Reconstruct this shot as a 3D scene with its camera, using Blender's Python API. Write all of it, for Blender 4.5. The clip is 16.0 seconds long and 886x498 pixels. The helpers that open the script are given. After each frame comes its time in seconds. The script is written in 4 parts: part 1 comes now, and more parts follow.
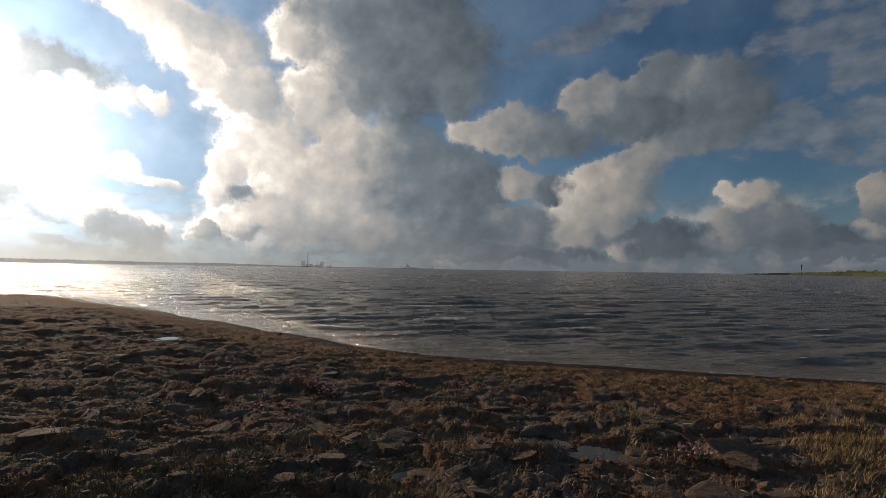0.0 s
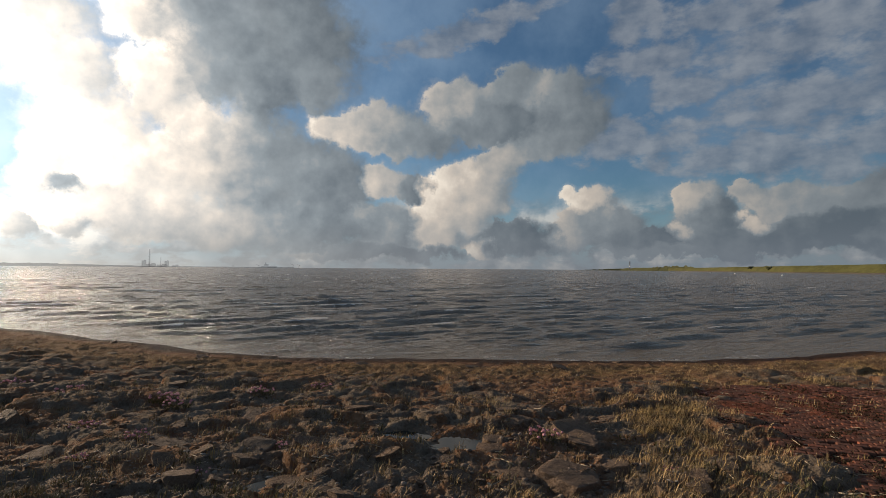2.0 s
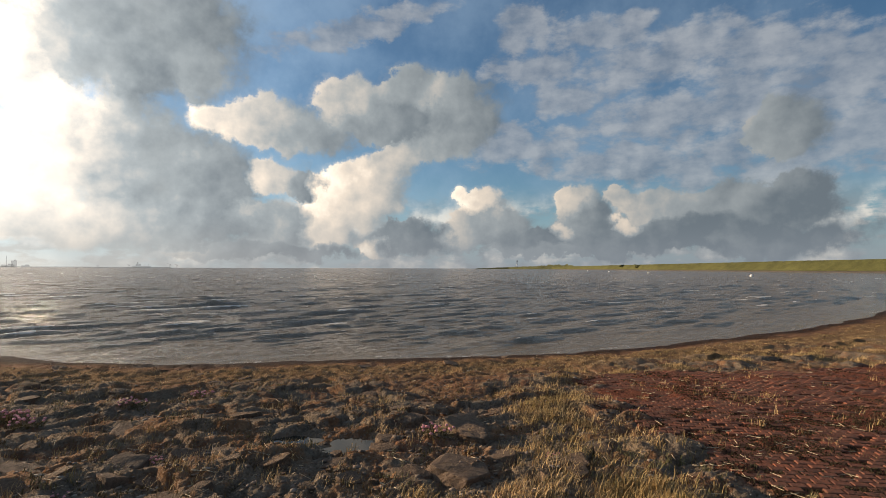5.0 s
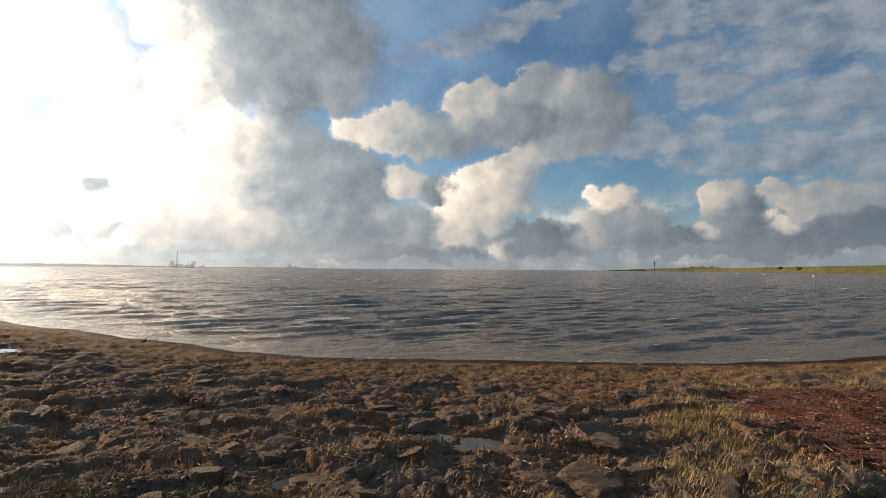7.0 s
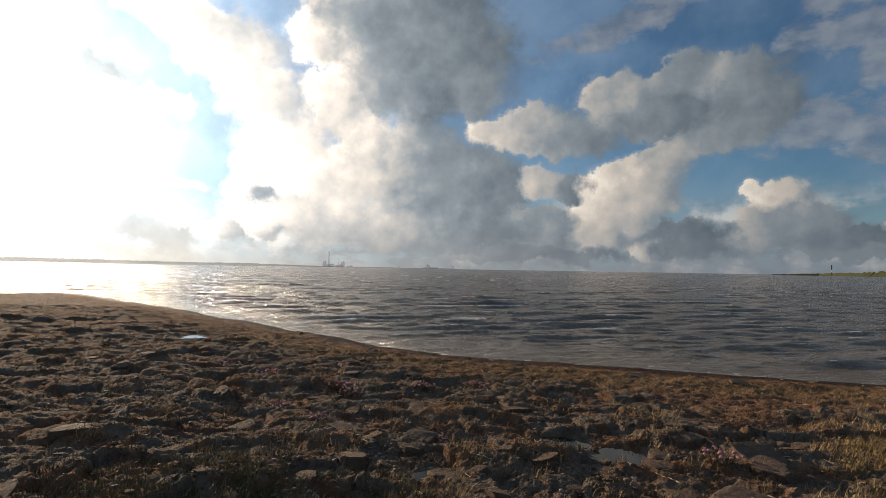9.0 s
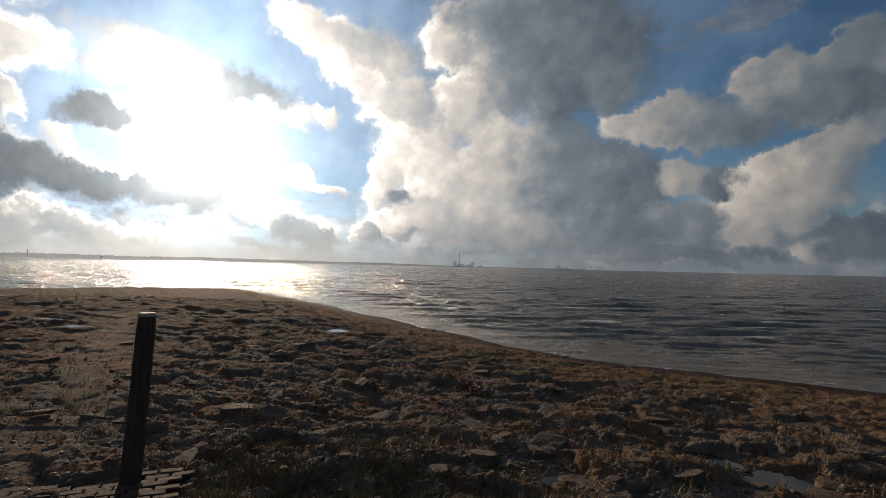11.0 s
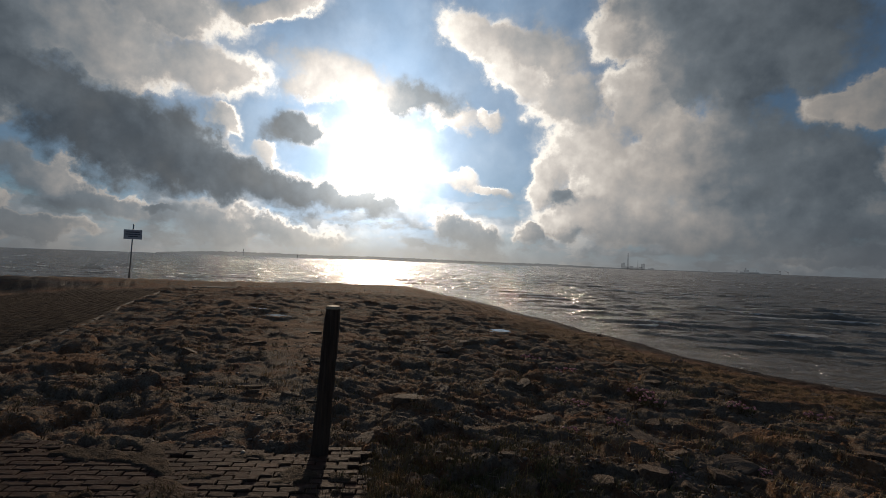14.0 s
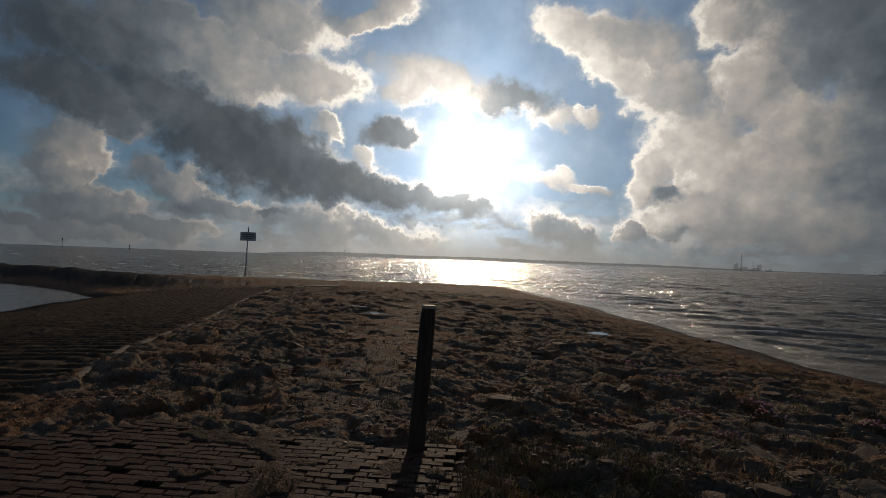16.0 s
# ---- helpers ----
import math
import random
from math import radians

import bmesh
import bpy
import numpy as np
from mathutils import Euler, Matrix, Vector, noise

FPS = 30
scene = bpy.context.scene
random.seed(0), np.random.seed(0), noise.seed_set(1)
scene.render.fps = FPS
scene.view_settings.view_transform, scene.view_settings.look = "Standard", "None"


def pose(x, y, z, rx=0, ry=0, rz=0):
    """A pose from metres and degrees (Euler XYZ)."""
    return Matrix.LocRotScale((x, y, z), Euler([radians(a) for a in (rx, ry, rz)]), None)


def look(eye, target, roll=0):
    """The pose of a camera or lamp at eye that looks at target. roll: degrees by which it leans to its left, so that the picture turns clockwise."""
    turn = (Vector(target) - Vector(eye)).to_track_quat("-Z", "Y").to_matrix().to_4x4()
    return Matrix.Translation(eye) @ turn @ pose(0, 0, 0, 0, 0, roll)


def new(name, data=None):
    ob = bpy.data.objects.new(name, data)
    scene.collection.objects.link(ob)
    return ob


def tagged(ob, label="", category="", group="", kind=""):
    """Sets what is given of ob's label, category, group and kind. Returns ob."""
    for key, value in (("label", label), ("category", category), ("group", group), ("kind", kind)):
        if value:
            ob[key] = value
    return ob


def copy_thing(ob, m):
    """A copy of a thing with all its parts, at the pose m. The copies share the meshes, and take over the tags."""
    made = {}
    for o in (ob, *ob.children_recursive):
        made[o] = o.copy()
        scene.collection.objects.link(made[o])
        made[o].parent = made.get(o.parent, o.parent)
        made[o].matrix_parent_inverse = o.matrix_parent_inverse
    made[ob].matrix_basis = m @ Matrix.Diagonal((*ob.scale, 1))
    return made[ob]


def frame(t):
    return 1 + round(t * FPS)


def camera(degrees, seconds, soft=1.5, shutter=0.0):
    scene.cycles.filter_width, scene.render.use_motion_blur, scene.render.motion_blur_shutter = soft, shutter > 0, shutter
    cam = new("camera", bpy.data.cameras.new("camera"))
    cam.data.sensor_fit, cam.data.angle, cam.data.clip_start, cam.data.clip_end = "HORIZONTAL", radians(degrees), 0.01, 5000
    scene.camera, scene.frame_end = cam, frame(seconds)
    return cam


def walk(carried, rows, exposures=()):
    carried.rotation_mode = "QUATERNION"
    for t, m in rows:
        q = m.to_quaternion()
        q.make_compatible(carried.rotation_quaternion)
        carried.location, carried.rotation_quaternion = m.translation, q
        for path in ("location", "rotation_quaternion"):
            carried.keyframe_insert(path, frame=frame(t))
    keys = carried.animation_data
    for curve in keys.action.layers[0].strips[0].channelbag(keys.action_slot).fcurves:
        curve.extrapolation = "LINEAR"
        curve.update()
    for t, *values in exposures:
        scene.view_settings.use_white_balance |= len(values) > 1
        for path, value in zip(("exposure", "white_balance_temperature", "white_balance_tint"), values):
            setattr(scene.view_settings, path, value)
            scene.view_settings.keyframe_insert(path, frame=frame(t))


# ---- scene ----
cam = camera(79.66, 16.0, 0.85)
rows = [
    # seconds, yaw, pitch, roll
    (0, 0.10, 2.15, -0.87), (0.5, -5.11, 2.17, -0.78), (1, -9.54, 2.12, -0.71), (1.5, -11.73, 2.09, -0.55),
    (2, -14.53, 2.11, -0.39), (2.5, -18.53, 2.06, -0.39), (3, -21.82, 2.04, -0.29), (3.2, -22.95, 2.05, -0.28),
    (4.25, -27.10, 2.06, -0.20), (5.3, -23.95, 2.07, -0.10), (5.5, -21.91, 2.08, -0.08), (6, -18.54, 2.11, -0.20),
    (6.5, -16.32, 2.14, -0.23), (7, -12.20, 2.15, -0.39), (7.5, -9.98, 2.13, -0.35), (8, -4.27, 2.15, -0.70),
    (8.5, -0.42, 2.11, -0.79), (9, 2.27, 2.12, -0.95), (9.5, 5.30, 2.09, -1.07), (12, 22.10, 1.75, -1.51),
    (12.5, 24.36, 1.70, -1.68), (13, 27.59, 1.62, -1.84), (13.5, 30.82, 1.54, -1.95), (14, 33.58, 1.46, -2.02),
    (14.5, 35.96, 1.39, -2.07), (15, 37.69, 1.33, -2.06), (15.5, 40.67, 1.23, -2.13), (16, 43.72, 1.12, -2.10),
]
EYE = 1.6
walk(cam, [(t, pose(0, 0, EYE, 90 + p, r, y)) for t, y, p, r in rows],
     [(0, -0.60, 6150, 10), (1.5, 0.02, 6300, 10), (2.5, 0.22, 6450, 10), (3, 0.40, 6500, 10), (5.5, 0.69, 6700, 10), (7, 0.57, 6600, 10), (8, 0.36, 6400, 10),
      (9, 0.10, 6300, 10), (9.5, -0.07, 6250, 10), (12, -0.80, 6050, 10), (14, -1.10, 6050, 10), (16, -1.33, 6150, 10)])

# ---- sky, sun ----
SUN_AZ, SUN_EL = 41.0, 10.8
a_, e_ = radians(SUN_AZ), radians(SUN_EL)
SUN = Vector((-math.sin(a_) * math.cos(e_), math.cos(a_) * math.cos(e_), math.sin(e_)))
sun = new("sun", bpy.data.lights.new("sun", "SUN"))
sun.data.energy, sun.data.angle, sun.data.color = 5.0, radians(0.6), (1.0, 0.75, 0.50)
sun.matrix_world = look((0, 0, 50), Vector((0, 0, 50)) - SUN)

# clouds: azimuth (to the left of north), elevation, half width, half height, turn, all in degrees; tone
cloud_upper = [
    (76.7, 18.3, 9, 3.2, 0, 0.15), (67.3, 18, 7.8, 3.7, 10, 0.48), (62.3, 22.4, 7.2, 2.9, 0, 0.48), (58.3, 17.6, 5.6, 2.6, 0, 0.6),
    (78.9, 13.4, 6.7, 2.7, 15, 0.08), (71.8, 14.4, 5.6, 2.4, 20, 0.12), (73.5, 20.7, 7.5, 1.7, 0, 0.3), (52.8, 24.5, 5.8, 1.3, -10, 0.55)]
cloud_bar = [
    (67, 11.5, 7.1, 4.1, 28, 0.04), (60.7, 9.5, 8.5, 3.5, 22, 0.02), (52.6, 7.5, 8.6, 2.2, 15, 0.05), (44.8, 5.9, 7.9, 1.3, 12, 0.2),
    (57.4, 13.2, 2, 1.4, 0, 0.6), (52.1, 10.5, 2.2, 1.2, 20, 0.62)]
cloud_near_sun = [
    (49.9, 12.9, 3.1, 1.8, 0, 0.2), (37, 17.3, 5.4, 1.6, 8, 0.32), (45.3, 18.7, 7.4, 2, 8, 0.72), (32.7, 15.8, 3.7, 1.2, 10, 0.75),
    (29.1, 15.4, 1.5, 0.8, 20, 0.75), (48.9, 17.2, 3.8, 1.4, 0, 0.7)]
cloud_left_low = [
    (79.3, 9.2, 2.4, 2.7, 35, 0.5), (77.7, 4.1, 4.5, 1.6, 8, 0.34), (71, 6.8, 3.4, 1.9, 18, 0.42), (66.4, 4.5, 5, 1.5, 8, 0.36),
    (79.5, 1.6, 5.9, 1, 5, 0.3), (57.6, 3.2, 6.4, 1.9, 8, 0.4), (49.2, 2.5, 5.4, 1.1, 6, 0.5), (62, 4.3, 1.6, 0.6, 10, 0.25),
    (72.6, 2.1, 6.6, 1, 5, 0.32), (79.7, 6.8, 1.9, 1.6, 20, 0.4)]
cloud_under = [
    (30.5, 3, 4.4, 1.7, 22, 0.3), (20.5, 6.8, 2.5, 1.2, 8, 0.28), (24.4, 3.3, 2.2, 1.1, 0, 0.45), (20.4, 3.1, 2.1, 0.9, 0, 0.42),
    (28.9, 8.2, 2.4, 0.7, 10, 0.7), (33, 9.1, 3.6, 1.1, 5, 0.8)]
cloud_tower_lit = [
    (29.5, 22.4, 5.6, 1.9, 28, 0.75), (24, 22.1, 6.1, 2.6, 10, 0.58), (25.5, 19.2, 5.1, 1.6, 38, 0.8), (20.7, 17.1, 4.5, 3.5, 20, 0.6),
    (15.7, 23.3, 3.7, 2.6, 0, 0.72), (13.8, 16.7, 4.3, 2.9, 38, 0.68), (10.2, 13.3, 3.8, 2.7, 42, 0.72), (18.3, 11.9, 5.2, 4.8, 0, 0.72),
    (14, 8.4, 7.6, 4.4, 10, 0.7), (18.7, 5, 4.7, 2.6, 0, 0.62), (22.6, 9, 2.1, 3.3, 0, 0.7)]
cloud_tower_dark = [
    (5.7, 24.3, 10.6, 6, 0, 0.27), (-0.2, 22.6, 5.6, 6.2, -15, 0.2), (8.6, 19, 5.4, 4.4, 0, 0.36), (4.2, 18.1, 3.3, 4.2, 0, 0.24),
    (6, 10.5, 6.8, 5.3, 0, 0.38), (0.8, 8.9, 5.7, 5.4, 0, 0.26), (-2.7, 7, 3.8, 3, 0, 0.24), (8.9, 4.3, 13.4, 2.5, 0, 0.46),
    (-2.7, 4, 7.9, 2.1, 0, 0.24), (11.8, 25.2, 5.8, 3, 0, 0.3)]
cloud_middle = [
    (-3.9, 14.8, 3.4, 1.8, 0, 0.6), (-7.6, 14.9, 4.8, 2.4, 0, 0.42), (-10.6, 13.8, 5.1, 1.8, 0, 0.34), (-16.7, 17.6, 4.6, 2.3, 0, 0.42),
    (-22.1, 18.4, 4, 1.9, 0, 0.28), (-20.9, 15.6, 8.5, 2.4, 0, 0.18), (-26.5, 18.4, 4.6, 1.8, -5, 0.3), (-25.8, 13.8, 5.7, 1.9, -12, 0.3),
    (-28.5, 16.1, 3.8, 2.6, 0, 0.2)]
cloud_cumulus = [
    (-7.4, 9.5, 3.8, 1.7, 0, 0.5), (-10.6, 9, 3.1, 1.5, 0, 0.2), (-16, 10, 2.8, 1.7, -10, 0.75), (-14.8, 6.9, 3.6, 3.5, 0, 0.74),
    (-13.7, 4.3, 4.2, 2.9, 0, 0.6), (-19.2, 10.5, 4.5, 2, -20, 0.48), (-18.6, 7.8, 3.2, 3.6, 0, 0.52), (-21.8, 12.2, 4.5, 1.7, -22, 0.48),
    (-18.8, 2.8, 1.8, 1.3, 0, 0.8), (-6.1, 4.9, 3.5, 2.3, 0, 0.36), (-8.9, 4.2, 3.6, 2.4, 0, 0.32)]
cloud_bank = [
    (-22.8, 3.3, 6.8, 1.6, 0, 0.1), (-8.4, 1.6, 9.5, 0.8, 0, 0.16), (-30, 7.4, 2.5, 1.6, 0, 0.7), (-30.8, 5.1, 3.7, 2.3, 0, 0.32),
    (-28.8, 3.6, 3, 1.5, 0, 0.42), (-34.3, 3.3, 5.5, 1.4, 0, 0.1), (-39.6, 7, 2.6, 1.9, 0, 0.48), (-40.5, 5.2, 3.4, 2.2, 0, 0.18),
    (-37.6, 3.9, 1.7, 1.1, 0, 0.58)]
cloud_right = [
    (-44.8, 7.1, 2.2, 1.1, 0, 0.42), (-44.8, 4.2, 1.6, 1, 0, 0.68), (-48.8, 6.2, 4.5, 1.8, 0, 0.33), (-53, 6.6, 5, 1.7, 0, 0.28),
    (-57.3, 5.8, 5.4, 2.2, -5, 0.08), (-60.5, 6.3, 2.3, 2.4, 0, 0.08), (-50.6, 3.5, 14.1, 1.6, 0, 0.04), (-45.7, 1.9, 15.3, 0.8, 0, 0.1),
    (-58.4, 2.8, 5.9, 1.5, 0, 0.08), (-59.5, 12.6, 3.3, 2.4, -12, 0.2)]
cloud_veil = [
    (-34.8, 24.1, 3.2, 1.8, 0, 0.4), (-35.5, 20.8, 5.1, 2, 0, 0.35), (-40.1, 17.8, 4.5, 1.7, 0, 0.4), (-42.3, 23.7, 4.8, 1.9, 0, 0.35),
    (-64.8, 17.1, 4.8, 3.5, 0, 0.3), (-48.4, 20.5, 7.8, 2.7, -10, 0.3), (-57.4, 19, 6.4, 3.3, 0, 0.3), (-48.3, 14.9, 7.6, 2.3, -5, 0.25),
    (-55.3, 15.4, 5.8, 2.6, 0, 0.28), (-34.8, 13.1, 7.3, 2.1, 0, 0.2), (-45.9, 10.8, 7.8, 1.9, 0, 0.2), (-53.1, 10.6, 6.8, 2.3, -5, 0.22),
    (-59.4, 9.1, 4.3, 2.4, 0, 0.2), (-65, 11, 4.7, 3.2, 0, 0.22), (-60.5, 15.4, 3.3, 4.1, 0, 0.25), (-16.5, 24.2, 9.9, 1.4, -15, 0.2)]


class Graph:
    """Short names for building a node tree."""

    def __init__(self, tree):
        self.tree = tree

    def put(self, socket, value):
        if isinstance(value, bpy.types.NodeSocket):
            self.tree.links.new(value, socket)
        else:
            socket.default_value = value

    def node(self, kind, values=(), operation="", data_type="", smooth=False, clamp=False):
        n = self.tree.nodes.new(kind)
        if operation:
            n.operation = operation
        if data_type:
            n.data_type = data_type
        if smooth:
            n.interpolation_type = "SMOOTHSTEP"
        if clamp:
            n.use_clamp = True
        for key, value in dict(values).items():
            self.put(n.inputs[key], value)
        return n

    def math(self, op, a, b=0.0, c=0.0, clamp=False):
        return self.node("ShaderNodeMath", {0: a, 1: b, 2: c}, operation=op, clamp=clamp).outputs[0]

    def vec(self, op, a, b=(0, 0, 0), c=(0, 0, 0), out=0):
        n = self.node("ShaderNodeVectorMath", {0: a, 1: b}, operation=op)
        if op == "MULTIPLY_ADD":
            self.put(n.inputs[2], c)
        if op == "SCALE":
            self.put(n.inputs[3], c)
        return n.outputs[out]

    def mix(self, f, a, b):
        n = self.node("ShaderNodeMix", data_type="RGBA")
        self.put(n.inputs[0], f), self.put(n.inputs[6], a), self.put(n.inputs[7], b)
        return n.outputs[2]

    def mixv(self, f, a, b):
        n = self.node("ShaderNodeMix", data_type="VECTOR")
        self.put(n.inputs[0], f), self.put(n.inputs[4], a), self.put(n.inputs[5], b)
        return n.outputs[1]

    def step(self, x, lo, hi, a=0.0, b=1.0):
        return self.node("ShaderNodeMapRange", {0: x, 1: lo, 2: hi, 3: a, 4: b}, smooth=True).outputs[0]

    def noise(self, v, scale, detail=4, rough=0.55, out=0):
        return self.node("ShaderNodeTexNoise", {"Vector": v, "Scale": scale, "Detail": detail, "Roughness": rough}).outputs[out]

    def ramp(self, f, stops):
        n = self.node("ShaderNodeValToRGB", {0: f})
        el = n.color_ramp.elements
        while len(el) < len(stops):
            el.new(0.5)
        for k, (at, col) in zip(el, stops):
            k.position, k.color = at, (*col, 1)
        return n.outputs[0]


def cloud_chain(g, p, blobs):
    """Soft union of the ellipses: the field, and the place within the nearest ellipse with its tone as z."""
    field, where = -3.0, (0, 0, 0.3)
    for k, (az, el, rx, ry, turn, tone) in enumerate(blobs):
        if k % 3 == 2:  # keeps the tree in order for the compiler
            p = g.vec("MULTIPLY_ADD", field, (1e-7, 1e-7, 0), p)
        if turn:
            m = g.node("ShaderNodeMapping", {0: p, 1: (az, el, -tone), 2: (0, 0, radians(turn)), 3: (rx, ry, 1)})
            m.vector_type = "TEXTURE"
            q = m.outputs[0]
        else:
            q = g.vec("MULTIPLY_ADD", p, (1 / rx, 1 / ry, 0), (-az / rx, -el / ry, tone))
        f = g.math("SUBTRACT", 1 + tone * tone, g.vec("DOT_PRODUCT", q, q, out=1))
        w = g.math("MULTIPLY_ADD", g.math("SUBTRACT", f, field), 0.9, 0.5, clamp=True)
        where = g.mixv(w, where, q)
        field = g.math("SMOOTH_MAX", f, field, 0.4)
    return field, where


def billows(g, v):
    """Rounded heaps in heaps, 0 to 1."""
    n = g.node("ShaderNodeTexVoronoi", {"Vector": v, "Scale": 17.0, "Detail": 3.0, "Roughness": 0.55, "Lacunarity": 2.3})
    n.normalize = True
    d = g.math("MULTIPLY", n.outputs["Distance"], 1.35)
    return g.math("SUBTRACT", 1.0, g.math("MULTIPLY", d, d), clamp=True)


def build_sky():
    world = bpy.data.worlds.new("sky")
    scene.world = world
    world.use_nodes = True
    tree = world.node_tree
    tree.nodes.clear()
    g = Graph(tree)
    way = g.node("ShaderNodeTexCoord").outputs["Generated"]
    xyz = g.node("ShaderNodeSeparateXYZ", {0: way}).outputs
    az = g.math("MULTIPLY", g.math("ARCTAN2", g.math("MULTIPLY", xyz[0], -1.0), xyz[1]), 57.2958)
    el = g.math("MULTIPLY", g.math("ARCSINE", xyz[2]), 57.2958)
    p = g.node("ShaderNodeCombineXYZ", {0: az, 1: el}).outputs[0]
    # ragged outlines at two scales
    w1 = g.vec("SUBTRACT", g.noise(way, 9, 2, out=1), (0.5, 0.5, 0.5))
    w2 = g.vec("SUBTRACT", g.noise(way, 24, 6, 0.60, out=1), (0.5, 0.5, 0.5))
    pw = g.vec("MULTIPLY_ADD", w1, (5.2, 4.2, 0), p)
    pw = g.vec("MULTIPLY_ADD", w2, (4.4, 3.7, 0), pw)
    solid = cloud_upper + cloud_bar + cloud_near_sun + cloud_left_low + cloud_under + cloud_tower_lit \
        + cloud_tower_dark + cloud_middle + cloud_cumulus + cloud_bank + cloud_right
    field, where = cloud_chain(g, pw, solid)
    thin, _ = cloud_chain(g, pw, cloud_veil)
    # heaped billows, and the same a little way towards the sun
    bent = g.vec("MULTIPLY_ADD", w2, (0.022, 0.022, 0.022), way)
    n1 = billows(g, bent)
    n2 = billows(g, g.vec("ADD", bent, tuple(SUN * 0.012 + Vector((0, 0, 0.010)))))
    soft = g.noise(way, 13, 6, 0.52)
    relief = g.math("SUBTRACT", soft, g.noise(g.vec("ADD", way, tuple(SUN * 0.016 + Vector((0, 0, 0.012)))), 13, 6, 0.52))
    relief = g.math("MULTIPLY_ADD", g.math("SUBTRACT", n1, n2), 0.16, relief)
    fine = g.noise(way, 60, 5, 0.62)
    rough = g.math("MULTIPLY_ADD", fine, 0.9, g.math("MULTIPLY_ADD", soft, 1.2, g.math("MULTIPLY_ADD", n1, 0.45, -1.32)))
    body = g.math("ADD", field, rough)
    to_sun = g.vec("NORMALIZE", g.vec("SUBTRACT", (SUN_AZ, SUN_EL + 5, 0), p))
    flat = g.vec("MULTIPLY", where, (1, 1, 0))
    lit = g.vec("DOT_PRODUCT", flat, to_sun, out=1)
    # crisp towards the sun, vague on the shaded side
    cosine = g.vec("DOT_PRODUCT", way, tuple(SUN), out=1)
    ang = g.math("MULTIPLY", g.math("ARCCOSINE", g.math("MINIMUM", cosine, 0.99999)), 57.2958)
    close = g.math("EXPONENT", g.math("MULTIPLY", ang, -1 / 20.0))
    vague = g.math("MULTIPLY_ADD", close, 0.55, g.math("MULTIPLY_ADD", g.step(lit, 0.5, -0.6), 0.60, 0.10))
    crisp = g.node("ShaderNodeMapRange", {0: body, 1: -0.22, 2: vague}, smooth=True).outputs[0]
    cover = g.math("MULTIPLY_ADD", crisp, 0.72, g.math("MULTIPLY", g.step(body, -0.85, 0.40), 0.28))
    n3 = g.noise(g.vec("MULTIPLY", way, (1, 1, 2.2)), 20, 5, 0.6)
    veil = g.math("MULTIPLY", g.step(g.math("MULTIPLY_ADD", n3, 3.4, g.math("ADD", thin, -1.45)), -0.3, 1.0), 0.74)
    # broken cloud goes on overhead and behind
    rest = g.math("MAXIMUM", g.step(g.math("ABSOLUTE", az), 88, 105), g.step(el, 28, 36))
    rest = g.math("MULTIPLY", g.math("MULTIPLY", rest, g.step(g.noise(way, 4, 6, 0.6), 0.45, 0.6)), 0.85)
    # light on the clouds
    tone = g.node("ShaderNodeSeparateXYZ", {0: where}).outputs[2]
    edge = g.math("MULTIPLY", g.math("MULTIPLY", g.step(body, 0.7, 0.0), close), g.math("MULTIPLY_ADD", lit, 0.8, 0.45, clamp=True))
    b = g.math("MULTIPLY_ADD", lit, 0.17, tone)
    b = g.math("MULTIPLY_ADD", relief, 0.68, b)
    b = g.math("MULTIPLY_ADD", g.math("SUBTRACT", fine, 0.5), 0.05, b)
    b = g.math("MULTIPLY_ADD", edge, 1.3, b)
    cloud = g.ramp(b, [(0.0, (0.130, 0.162, 0.192)), (0.35, (0.272, 0.305, 0.325)), (0.7, (0.60, 0.53, 0.455)), (1.0, (0.98, 0.87, 0.72))])
    gain = g.math("MULTIPLY_ADD", g.math("MULTIPLY", close, g.math("ADD", b, 0.12, clamp=True)), 3.9, 0.70)
    cloud = g.vec("SCALE", cloud, c=gain)
    veil_col = g.ramp(g.math("MULTIPLY_ADD", relief, 1.4, n3), [(0.2, (0.115, 0.143, 0.185)), (0.8, (0.265, 0.28, 0.30))])
    sky = g.node("ShaderNodeTexSky")
    sky.sky_type, sky.sun_disc, sky.sun_elevation, sky.sun_rotation = "NISHITA", False, radians(SUN_EL), radians(-SUN_AZ)
    sky.air_density, sky.dust_density, sky.ozone_density = 1.0, 0.15, 3.0
    air = sky.outputs[0]
    col = g.vec("MULTIPLY", air, (0.056, 0.064, 0.068))
    # thin high cloud, denser round the sun
    milk = g.math("MULTIPLY_ADD", close, 0.9, g.math("MULTIPLY", g.step(g.noise(way, 5, 6, 0.6), 0.35, 0.7), 0.34))
    milk = g.math("MAXIMUM", milk, g.step(el, 9.0, 0.0, 0.0, 0.62))
    col = g.mix(milk, col, g.vec("SCALE", (0.33, 0.465, 0.62), c=g.math("MULTIPLY_ADD", close, 3.9, 0.50)))
    col = g.mix(veil, col, veil_col)
    # small broken cloud low over the water
    low = g.noise(g.vec("MULTIPLY", way, (1, 1, 2.6)), 11, 7, 0.6)
    low_cover = g.math("MULTIPLY", g.step(low, 0.41, 0.54), g.math("MULTIPLY", g.step(el, 9.0, 4.0), 0.75))
    low_col = g.ramp(g.math("MULTIPLY_ADD", relief, 2.2, low), [(0.35, (0.24, 0.26, 0.28)), (0.62, (0.46, 0.46, 0.46)), (0.85, (0.80, 0.74, 0.66))])
    col = g.mix(low_cover, col, g.vec("SCALE", low_col, c=gain))
